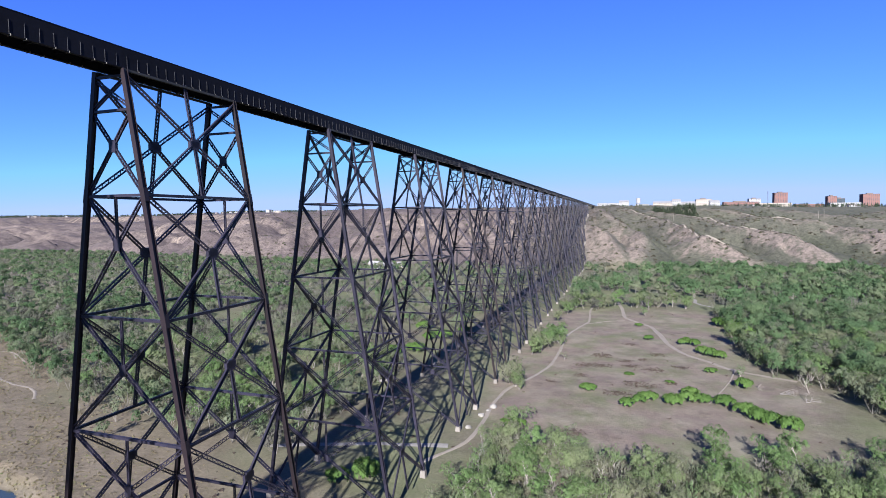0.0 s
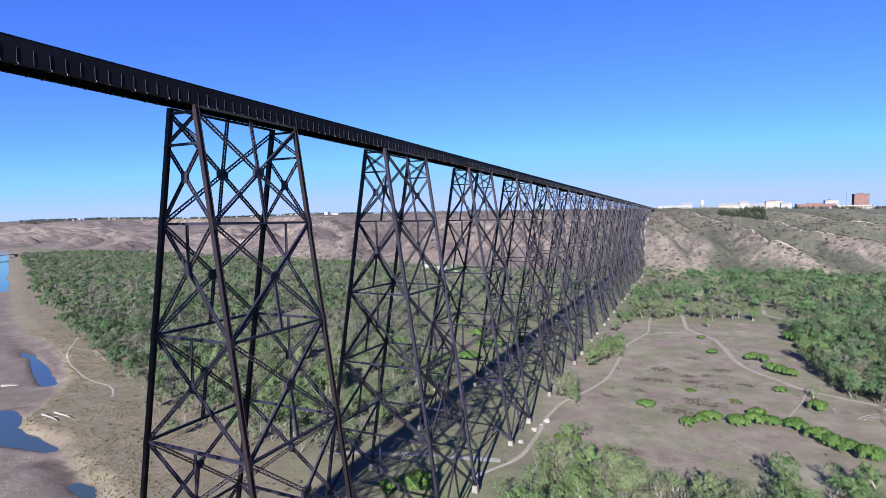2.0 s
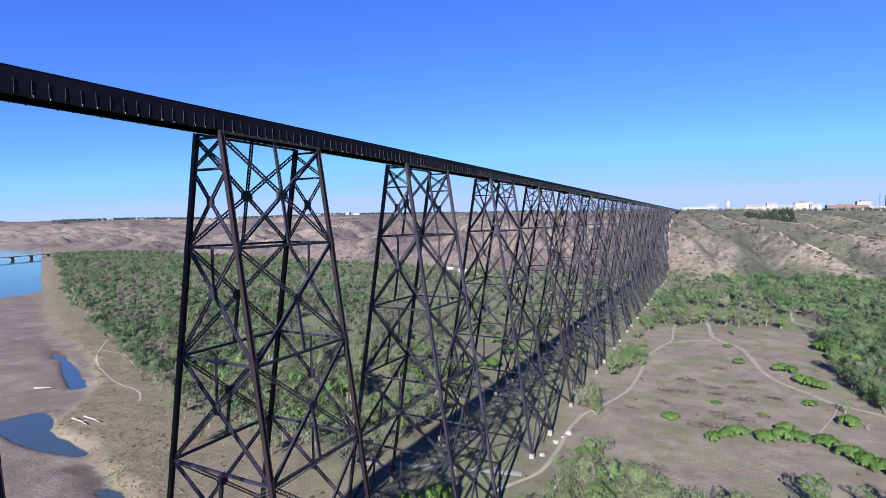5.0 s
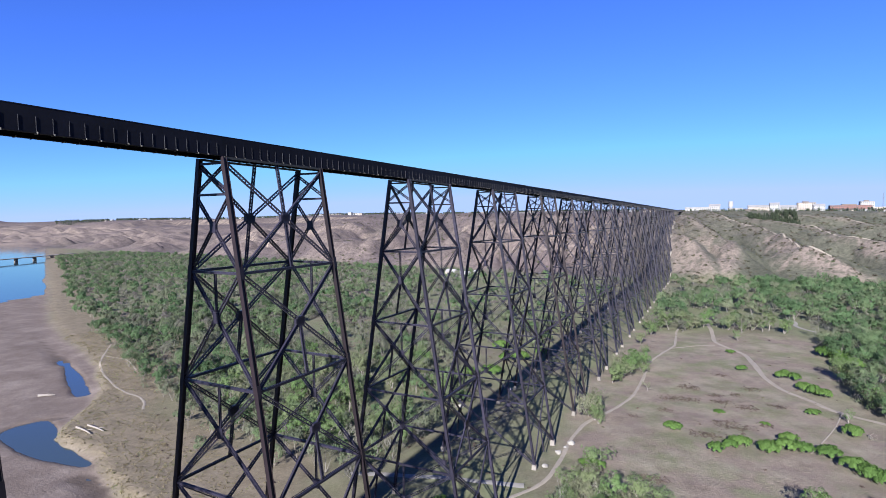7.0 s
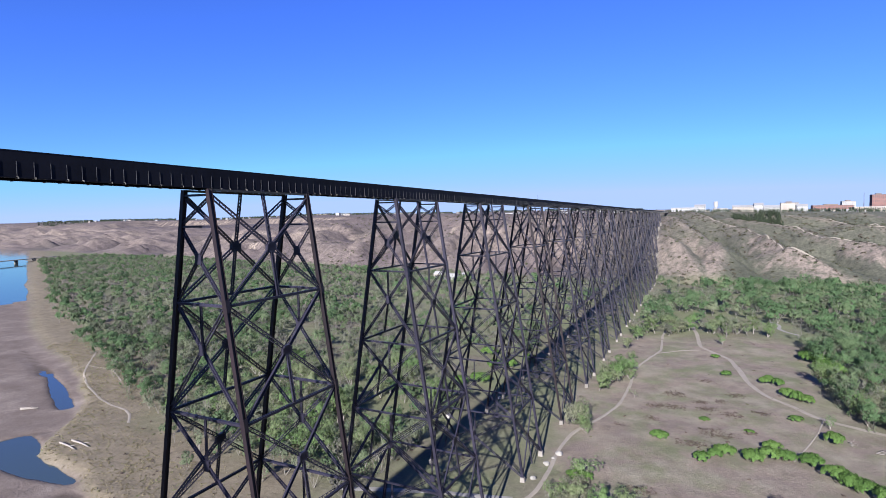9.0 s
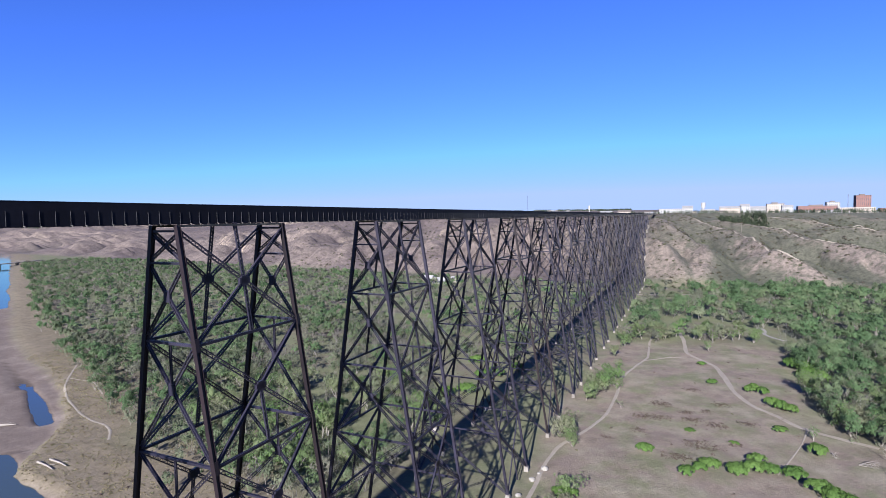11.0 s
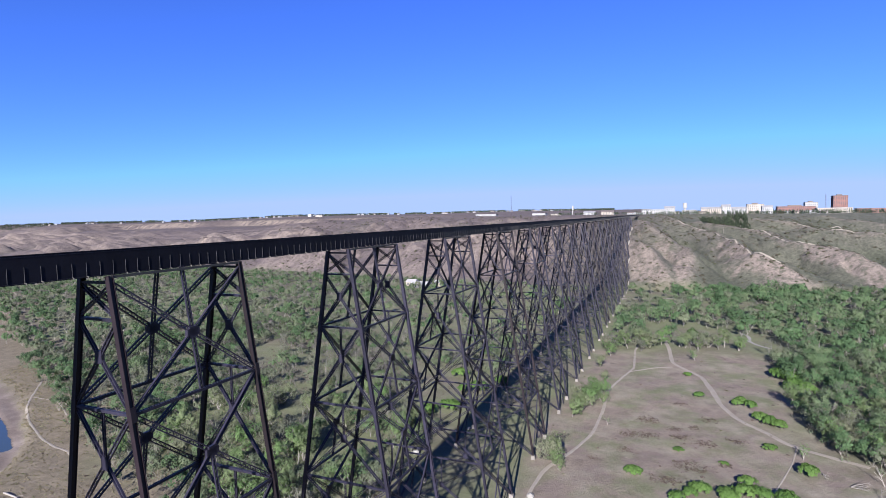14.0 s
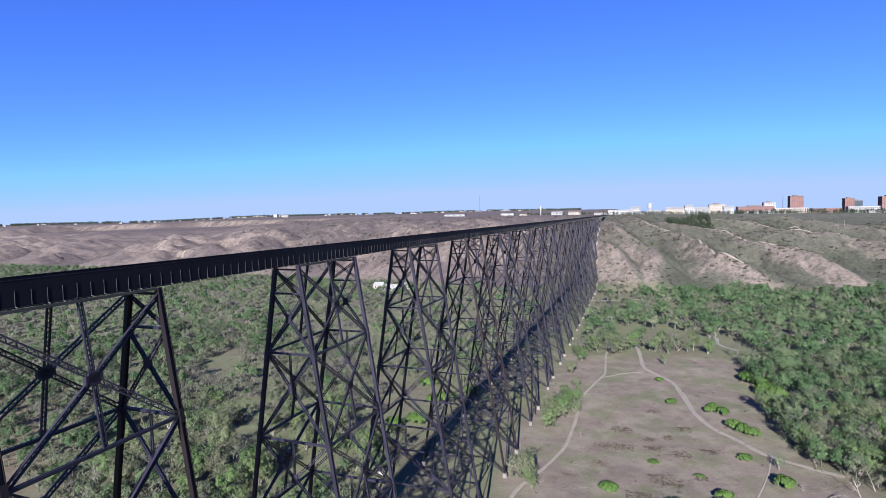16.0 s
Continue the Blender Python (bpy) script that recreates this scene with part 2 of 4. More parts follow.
def height(x, y):
    x, y = np.asarray(x, float), np.asarray(y, float)
    rho, az = distance(x, y)
    d = shore(x, y)
    z = 0.7 * fbm(x / 35, y / 35, 11) + 0.25 * fbm(x / 6, y / 6, 12, 2)
    bed = -1.55 + 0.22 * fbm(x / 25, y / 25, 14, 4)
    for deep_by, chain in POOLS:
        bed = bed - deep_by * step(-1.8, 2.6, pool(x, y, chain) + 0.8 * fbm(x / 7, y / 7, 15, 3))
    near = 75 - 74 * step(-545, -612, x)
    bed = bed - 2.5 * step(near, near + 14, d + 6 * fbm(x / 60, y / 60, 16, 2)) * step(230, 200, d)
    z = z + (bed - z) * step(-1.6, 2.4, d + 0.8 * fbm(x / 3.5, y / 3.5, 17, 2))
    s, t, prof, spur, rough, gully = hills(x, y)
    env = np.minimum(1, 6 * t) * (1 - t) ** 0.7
    lowland = step(-650, -1300, x)
    plateau = 88 - 0.012 * np.clip(x, 0, 900) - 0.006 * np.clip(x, -1500, 0) * (1 - lowland) - lowland * (25 - 24 * step(0, 60, far_scarp(x, y)) + 5 * fbm(x / 330, y / 330, 48, 4))
    wall = plateau * prof + env * (41 * (spur - 0.45) + (9 - 4 * step(-60, 80, x)) * rough - (8 + 9 * step(-60, -200, x)) * (1 - np.clip(gully * 3, 0, 1)) + (2.5 - 1.3 * step(-60, 80, x)) * fbm(x / 14, y / 14, 36, 3))
    rise, here = scarp(x, s)
    wall = wall + here * 15 * (step(0, 0.04, rise) - step(-0.3, 0.4, rise))
    top = 2.0 * fbm(x / 400, y / 400, 41) * step(0.85, 1.3, s) * step(60, 300, np.abs(x))
    z = z + np.where(s > 0, np.maximum(wall, 0) * step(0, 0.02, s) + top, 0)
    # the open plateau climbs gently towards the horizon
    z = z + step(2200, 3400, rho) * (4 + 22 * step(-51, -36, az)) * step(40, -60, x) * step(0.9, 1.2, s)
    # far side of the river behind the start
    back = step(235, 520, d)
    z = z + back * (87 - 22 * np.abs(rough) * (1 - back))
    return z


# ---- mesh helpers ----
def mesh_of(name, verts, faces, material, smooth=False):
    me = bpy.data.meshes.new(name)
    me.from_pydata(verts, [], faces)
    me.materials.append(material)
    if smooth:
        me.polygons.foreach_set("use_smooth", [True] * len(me.polygons))
    me.update()
    return me


def fast_mesh(name, verts, faces, material):
    """A mesh from arrays: verts (n, 3), faces (m, 3 or 4)."""
    me = bpy.data.meshes.new(name)
    k = faces.shape[1]
    me.vertices.add(len(verts))
    me.vertices.foreach_set("co", np.ascontiguousarray(verts, np.float32).ravel())
    me.loops.add(faces.size)
    me.loops.foreach_set("vertex_index", np.ascontiguousarray(faces, np.int32).ravel())
    me.polygons.add(len(faces))
    me.polygons.foreach_set("loop_start", np.arange(0, faces.size, k, dtype=np.int32))
    me.materials.append(material)
    me.update(calc_edges=True)
    return me


def put(name, me, parent=None, label=""):
    ob = new(name, me)
    if parent is not None:
        ob.parent = parent
    if label:
        ob["label"] = label
    return ob


BOX_FACES = ((0, 1, 3, 2), (4, 6, 7, 5), (0, 4, 5, 1), (2, 3, 7, 6), (0, 2, 6, 4), (1, 5, 7, 3))


def beam(p0, p1, w, d, side):
    """Corners of a straight bar from p0 to p1, w along `side`, d across it."""
    p0, p1 = Vector(p0), Vector(p1)
    ax = (p1 - p0).normalized()
    a = Vector(side)
    a = (a - ax * a.dot(ax)).normalized()
    c = ax.cross(a)
    return [p + a * (i * w / 2) + c * (j * d / 2) for p in (p0, p1) for i in (-1, 1) for j in (-1, 1)]


def join_beams(name, beams, material):
    vs, fs = [], []
    for corners in beams:
        n = len(vs)
        vs += corners
        fs += [tuple(n + i for i in f) for f in BOX_FACES]
    return mesh_of(name, vs, fs, material)


def laced(p0, p1, depth, side, angle=0.1, pitch=0.55):
    """Two angles with a zigzag of lacing bars between them; `side` is the way across the member in its own plane."""
    p0, p1 = Vector(p0), Vector(p1)
    ax = p1 - p0
    length = ax.length
    ax.normalize()
    a = Vector(side)
    a = (a - ax * a.dot(ax)).normalized()
    out = [beam(p0 + a * s * depth / 2, p1 + a * s * depth / 2, angle * 1.35, angle * 2.6, a) for s in (-1, 1)]
    n = max(2, int(length / pitch))
    for i in range(n):
        q0, q1 = p0 + ax * (length * i / n), p0 + ax * (length * (i + 1) / n)
        s = 1 if i % 2 else -1
        out.append(beam(q0 + a * s * depth / 2, q1 - a * s * depth / 2, 0.1, 0.06, a))
    return out


# ---- the ground, one sheet to the horizon ----
def spaced(lo, a, b, hi, fine, grow):
    mid = list(np.arange(a, b, fine))
    up, v, st = [], b, fine
    while v < hi:
        up.append(v)
        st *= grow
        v += st
    dn, v, st = [], a - fine, fine
    while v > lo:
        dn.append(v)
        st *= grow
        v -= st
    return np.array([lo] + dn[::-1] + mid + up + [hi])


gx = np.concatenate([spaced(-4800, -272, -262, 0, 4.2, 1.024)[:-1], np.arange(-260, 300, 4.2), spaced(0, 296, 300, 4800, 4.2, 1.024)[1:], np.arange(-268, -78, 1.7)])
gx = np.unique(np.round(gx, 2))
gx = gx[np.concatenate([[True], np.diff(gx) > 0.8])]
gy = np.concatenate([spaced(-2500, -20, 330, 600, 4.2, 1.022)[:-1], np.arange(600, 1250, 7.0), spaced(1000, 1240, 1250, 4800, 8, 1.03)[2:], np.arange(30, 122, 1.7)])
gy = np.unique(np.round(gy, 2))
gy = gy[np.concatenate([[True], np.diff(gy) > 0.8])]
X, Y = np.meshgrid(gx, gy)
Z = height(X, Y)
nx, ny = len(gx), len(gy)
idx = np.arange(nx * ny).reshape(ny, nx)
quads = np.stack([idx[:-1, :-1], idx[:-1, 1:], idx[1:, 1:], idx[1:, :-1]], -1).reshape(-1, 4)


def field_mask(x, y):
    """Dry open meadow beside the viaduct."""
    w = 20 * fbm(x / 34, y / 34, 51, 4)
    return step(8, 22, x + w) * step(128, 112, x + w - 0.02 * (y - 200)) * step(92, 104, y + w) * step(352, 325, y + w)


D = shore(X, Y)
SAND = step(-1, 3, D) * step(245, 225, D)
STRAW = step(-62, -24, D + 16 * fbm(X / 20, Y / 20, 52, 4)) * (1 - SAND)
FIELD = field_mask(X, Y)
HILL = step(0, 40, Y - 632 - 0.1 * np.maximum(X - 120, 0) - 0.14 * np.maximum(-X - 100, 0)) + step(235, 300, D)
HS, HT, _, SPUR, ROUGH, GULLY = hills(X, Y)
HN = 1.3 * fbm(X / 50, Y / 50, 53, 5)
RIGHT = step(-80, 90, X + 60 * fbm(X / 90, Y / 90, 54, 3))
AWAY, ALONG, SIDE = crest(X, Y)
SOFT = 1.2 * fbm(X / 22, Y / 22, 58, 4)
FACE = step(38, 28, AWAY + 24 * SOFT) * step(-7, 1, SIDE + 3 * SOFT) * step(0.6, 0.7, ALONG + 0.22 * SOFT + 0.18 * step(90, 60, X))
BROW = step(13, 3, AWAY + 5 * SOFT)
GREEN = np.clip(RIGHT * (0.95 + 0.25 * HN) + 0.3 * RIGHT * step(0.5, 0.9, HT) + 0.25 * step(0.3, 0.0, SPUR + 0.2 * HN), 0, 1)
LUSH = np.clip(RIGHT * (step(0.55, 0.1, SPUR + 0.25 * HN) * step(0.95, 0.7, HT) + 0.7 * step(-2, -14, SIDE) * step(0.55, 0.25, HT)), 0, 1)
BARE = step(0.5, 0.85, SPUR + 0.5 * HN) * step(0.75, 0.45, HT + 0.25 * HN) * step(0.0, 0.03, HS) * 0.55 * (1 - RIGHT)
BARE = BARE + step(0.2, 0.08, GULLY) * step(0.2, 0.4, HT) * step(0.95, 0.8, HT) * (1 - RIGHT) * step(-0.1, 0.3, fbm(X / 240, Y / 240, 55, 3))
BARE = np.clip(BARE + RIGHT * step(0.0, 0.02, HS) * np.maximum(0.9 * FACE, 0.45 * BROW), 0, 1)

RISE, HERE = scarp(X, HS)
CLIFF = HERE * step(-0.03, 0.01, RISE) * step(0.1, 0.045, RISE) * step(0.1, 0.35, np.abs(fbm(X / 16, Y / 90, 56, 2)) + 0.05)
EDGE = far_scarp(X, Y)
CLIFF = np.clip(CLIFF + 0.9 * step(-1000, -1300, X) * step(-20, 10, EDGE) * step(95, 55, EDGE) * step(-0.25, 0.1, fbm(X / 180, Y / 180, 57, 3)), 0, 1)

GROUND, nt, b = nodes_of("valley_ground")


def mask(name):
    a = nt.nodes.new("ShaderNodeAttribute")
    a.attribute_name = name
    return a.outputs["Fac"]


n_big, n_mid, n_fine = add_noise(nt, 0.02, 5), add_noise(nt, 0.12, 5, 0.65), add_noise(nt, 1.1, 5, 0.7)
grain = mix(nt, 0.5, n_mid, n_fine)
floor_c = ramp(nt, grain, [(0.3, (0.0600, 0.0520, 0.0370)), (0.5, (0.1000, 0.0850, 0.0660)), (0.7, (0.1450, 0.1220, 0.1000))])
grass_c = ramp(nt, grain, [(0.3, (0.0700, 0.0800, 0.0400)), (0.7, (0.1280, 0.1380, 0.0760))])
floor_c = mix(nt, ramp(nt, n_big, [(0.34, (0, 0, 0)), (0.54, (0.85, 0.85, 0.85))]), floor_c, grass_c)
field_c = ramp(nt, grain, [(0.28, (0.0900, 0.0710, 0.0570)), (0.5, (0.1430, 0.1160, 0.0940)), (0.72, (0.1890, 0.1560, 0.1260))])
pale_c = ramp(nt, grain, [(0.3, (0.1191, 0.1026, 0.0766)), (0.7, (0.1909, 0.1721, 0.1339))])
thatch = ramp(nt, add_noise(nt, 0.11, 4, 0.6), [(0.55, (0, 0, 0)), (0.68, (0.7, 0.7, 0.7))])
field_c = mix(nt, thatch, field_c, (0.0804, 0.0656, 0.0519))
field_c = mix(nt, ramp(nt, add_noise(nt, 0.085, 4, 0.65), [(0.46, (0, 0, 0)), (0.6, (0.65, 0.65, 0.65))]), field_c, (0.1220, 0.0960, 0.0840))
field_c = mix(nt, ramp(nt, add_noise(nt, 0.05, 5, 0.6), [(0.45, (0, 0, 0)), (0.62, (0.75, 0.75, 0.75))]), field_c, grass_c)
field_c = mix(nt, ramp(nt, add_noise(nt, 0.06, 4), [(0.48, (0, 0, 0)), (0.66, (0.8, 0.8, 0.8))]), field_c, pale_c)
straw_c = ramp(nt, mix(nt, 0.4, grain, add_noise(nt, 0.25, 5, 0.7)), [(0.34, (0.0720, 0.0610, 0.0400)), (0.5, (0.1220, 0.1010, 0.0720)), (0.66, (0.1750, 0.1470, 0.1100))])
sand_c = ramp(nt, mix(nt, 0.5, grain, add_noise(nt, 0.045, 6, 0.7)), [(0.34, (0.0700, 0.0535, 0.0460)), (0.5, (0.1090, 0.0870, 0.0760)), (0.64, (0.1700, 0.1410, 0.1240))])
brown_c = ramp(nt, grain, [(0.3, (0.0541, 0.0430, 0.0420)), (0.5, (0.0859, 0.0692, 0.0681)), (0.72, (0.1193, 0.0970, 0.0941))])
olive_c = ramp(nt, grain, [(0.3, (0.0440, 0.0455, 0.0345)), (0.5, (0.0680, 0.0680, 0.0525)), (0.72, (0.0970, 0.0940, 0.0750))])
clay_c = ramp(nt, grain, [(0.3, (0.1080, 0.0855, 0.0750)), (0.7, (0.1800, 0.1490, 0.1310))])
spots = ramp(nt, add_noise(nt, 0.28, 6, 0.75), [(0.4, (0.68, 0.7, 0.64)), (0.5, (0.97, 0.97, 0.97)), (0.6, (1.16, 1.14, 1.12))])
lush_c = ramp(nt, grain, [(0.3, (0.0310, 0.0350, 0.0250)), (0.5, (0.0500, 0.0530, 0.0390)), (0.72, (0.0740, 0.0740, 0.0560))])
hill_c = mix(nt, mask("green"), brown_c, olive_c)
hill_c = mix(nt, mask("lush"), hill_c, lush_c)
bare = mix(nt, 1.0, mask("bare"), ramp(nt, n_mid, [(0.4, (0.25, 0.25, 0.25)), (0.5, (1, 1, 1))]), "MULTIPLY")
hill_c = mix(nt, bare, hill_c, clay_c)
cliff_c = ramp(nt, grain, [(0.3, (0.1312, 0.1029, 0.0869)), (0.7, (0.2362, 0.1952, 0.1624))])
# rills washed down the cliffs and the dry slopes
place = nt.nodes.new("ShaderNodeNewGeometry")
squeeze = nt.nodes.new("ShaderNodeVectorMath")
squeeze.operation = "MULTIPLY"
squeeze.inputs[1].default_value = (0.11, 0.018, 0.03)
nt.links.new(place.outputs["Position"], squeeze.inputs[0])
rills = add_noise(nt, 1.0, 6, 0.7, squeeze.outputs[0])
cliff_c = mix(nt, ramp(nt, rills, [(0.44, (0, 0, 0)), (0.54, (1, 1, 1))]), brown_c, cliff_c)
hill_c = mix(nt, mask("cliff"), hill_c, cliff_c)
hill_c = mix(nt, 1.0, hill_c, ramp(nt, rills, [(0.36, (0.82, 0.82, 0.82)), (0.5, (1, 1, 1)), (0.64, (1.1, 1.09, 1.08))]), "MULTIPLY")
hill_c = mix(nt, 1.0, hill_c, spots, "MULTIPLY")
col = mix(nt, mask("straw"), floor_c, straw_c)
col = mix(nt, mask("field"), col, field_c)
geo = nt.nodes.new("ShaderNodeNewGeometry")
sep = nt.nodes.new("ShaderNodeSeparateXYZ")
nt.links.new(geo.outputs["Position"], sep.inputs[0])
level = nt.nodes.new("ShaderNodeMapRange")
level.inputs[1].default_value, level.inputs[2].default_value = -2.08, -1.84
nt.links.new(sep.outputs["Z"], level.inputs[0])
mud_c = ramp(nt, grain, [(0.3, (0.0476, 0.0377, 0.0322)), (0.7, (0.0754, 0.0590, 0.0500))])
sand_c = mix(nt, level.outputs[0], mud_c, sand_c)
col = mix(nt, mask("sand"), col, sand_c)
col = mix(nt, mask("hill"), col, hill_c)
nt.links.new(col, b.inputs["Base Color"])
b.inputs["Roughness"].default_value = 0.95
b.inputs["Specular IOR Level"].default_value = 0.15
bump(nt, b, grain, 0.9, 0.6)

me = fast_mesh("ground", np.stack([X, Y, Z], -1).reshape(-1, 3), quads, GROUND)
for key, arr in (("sand", SAND), ("straw", STRAW), ("field", FIELD), ("hill", np.clip(HILL, 0, 1)), ("green", GREEN), ("bare", BARE), ("lush", LUSH), ("cliff", CLIFF)):
    at = me.attributes.new(key, "FLOAT", "POINT")
    at.data.foreach_set("value", arr.astype(np.float32).ravel())
me.polygons.foreach_set("use_smooth", [True] * len(me.polygons))
ground = tagged(put("ground", me), "dry valley floor with brown hills and plateau", "ground", kind="structure")

wm = []
for v in (-8, 236):
    for u in (-700, 5200):
        wm.append((-60 - 0.45 * v - 0.893 * u, 30 - 0.893 * v + 0.45 * u, WATER_Z))
water = tagged(put("water", mesh_of("water", wm, [(0, 2, 3, 1)], WATER)), "calm blue river water in shallow pools", "river", kind="structure")


def ribbon(name, pts, width, material, label, lift=0.06, crown=0.1):
    """A trodden path that lies on the ground."""
    vs, fs = [], []
    dense = []
    for (x0, y0), (x1, y1) in zip(pts, pts[1:]):
        n = max(2, int(math.hypot(x1 - x0, y1 - y0) / 2.0))
        dense += [(x0 + (x1 - x0) * i / n, y0 + (y1 - y0) * i / n) for i in range(n)]
    dense.append(pts[-1])
    p = np.array(dense, float)
    for _ in range(6):
        p[1:-1] = (p[:-2] + p[1:-1] * 2 + p[2:]) / 4
    tan = np.gradient(p, axis=0)
    tan /= np.linalg.norm(tan, axis=1, keepdims=True)
    nor = np.stack([-tan[:, 1], tan[:, 0]], 1)
    wid = width * (1 + 0.25 * fbm(p[:, 0] / 7, p[:, 1] / 7, 61, 2))
    for i in range(len(p)):
        for s in (-0.5, -0.17, 0.17, 0.5):
            q = p[i] + nor[i] * s * wid[i]
            vs.append((q[0], q[1], float(height(q[0], q[1])) + lift + (crown if abs(s) < 0.3 else 0.0)))
    for i in range(len(p) - 1):
        for k in range(3):
            fs.append((i * 4 + k, i * 4 + 4 + k, i * 4 + 5 + k, i * 4 + 1 + k))
    return tagged(put(name, mesh_of(name, vs, fs, material, True)), label, "path", kind="structure")


ribbon("path_1", [(12, 78), (19, 90), (21, 96), (21, 112), (20, 127), (21, 145), (27, 161), (33, 185), (34, 215), (33, 241), (38, 268), (43, 290), (41, 335), (44, 372)], 1.4, DIRT, "pale trodden dirt footpath beside the viaduct feet")
ribbon("path_2", [(58, 378), (62, 345), (64, 308), (79, 285), (83, 257), (85, 237), (91, 218), (99, 210), (105, 198), (115, 193), (128, 186)], 2.4, DIRT, "pale winding dirt footpath across the dry meadow")
ribbon("path_3", [(41, 281), (52, 293), (64, 300)], 1.4, DIRT, "faint narrow footpath linking two trails")
ribbon("path_4", [(-279, 153), (-265, 142), (-250, 130), (-233, 118), (-213, 108), (-187, 98), (-171, 94), (-163, 94), (-153, 90), (-144, 83)], 1.1, DIRT, "thin pale footpath along the river bank")
ribbon("path_5", [(-250, 131), (-229, 131), (-203, 119)], 0.9, DIRT, "faint footpath into the riverside woods")
ribbon("path_6", [(-34, 75), (-23, 79), (-8, 85), (8, 88), (16, 90)], 2.4, GRAVEL, "grey gravel trail passing under the viaduct")
ribbon("path_7", [(112, 412), (116, 398), (113, 386), (118, 374), (124, 366)], 2.6, GRAVEL, "grey gravel clearing track among the trees")
ribbon("path_8", [(108, 197), (104, 182), (99, 168), (92, 150)], 0.5, DIRT, "narrow bare runnel in the dry grass")

ribbon("track_1", [(205, 1120), (240, 1095), (268, 1064), (290, 1036), (304, 1046), (318, 1100), (336, 1110), (338, 1050), (318, 1005), (345, 975), (390, 955)], 3.0, DIRT, "pale dirt track winding up the grassy hillside", 0.2, 0.0)

# trodden lines along the crests of three spurs
for k, (line, a, c) in enumerate(((CRESTS[2], 1, 7), (CRESTS[3], 1, 8), (CRESTS[4], 0, 5))):
    ribbon("spur_path_%d" % (k + 1), list(line[a:c]), 1.9, DIRT, "pale worn path along the crest of a grassy spur", 0.2, 0.0)

# ---- the viaduct ----
SPAN, GAP, TOP, BAT = 20.45, 30.12, 85.0, 0.157
PERIOD = SPAN + GAP
LEVELS = (69.2, 52.75, 36.3, 19.8, 1.6)


def half(z):
    return 2.5 + BAT * (TOP - z)


def strut(p0, p1, depth, angle):
    """A closed strut: two channels with a plate between them."""
    p0, p1 = Vector(p0), Vector(p1)
    across = (p1 - p0).cross(Vector((0, 0, 1))).normalized()
    return [beam(p0 + across * o, p1 + across * o, depth, angle, (0, 0, 1)) for o in (-0.16, 0.16)] + [beam(p0, p1, depth * 0.6, 0.34, (0, 0, 1))]


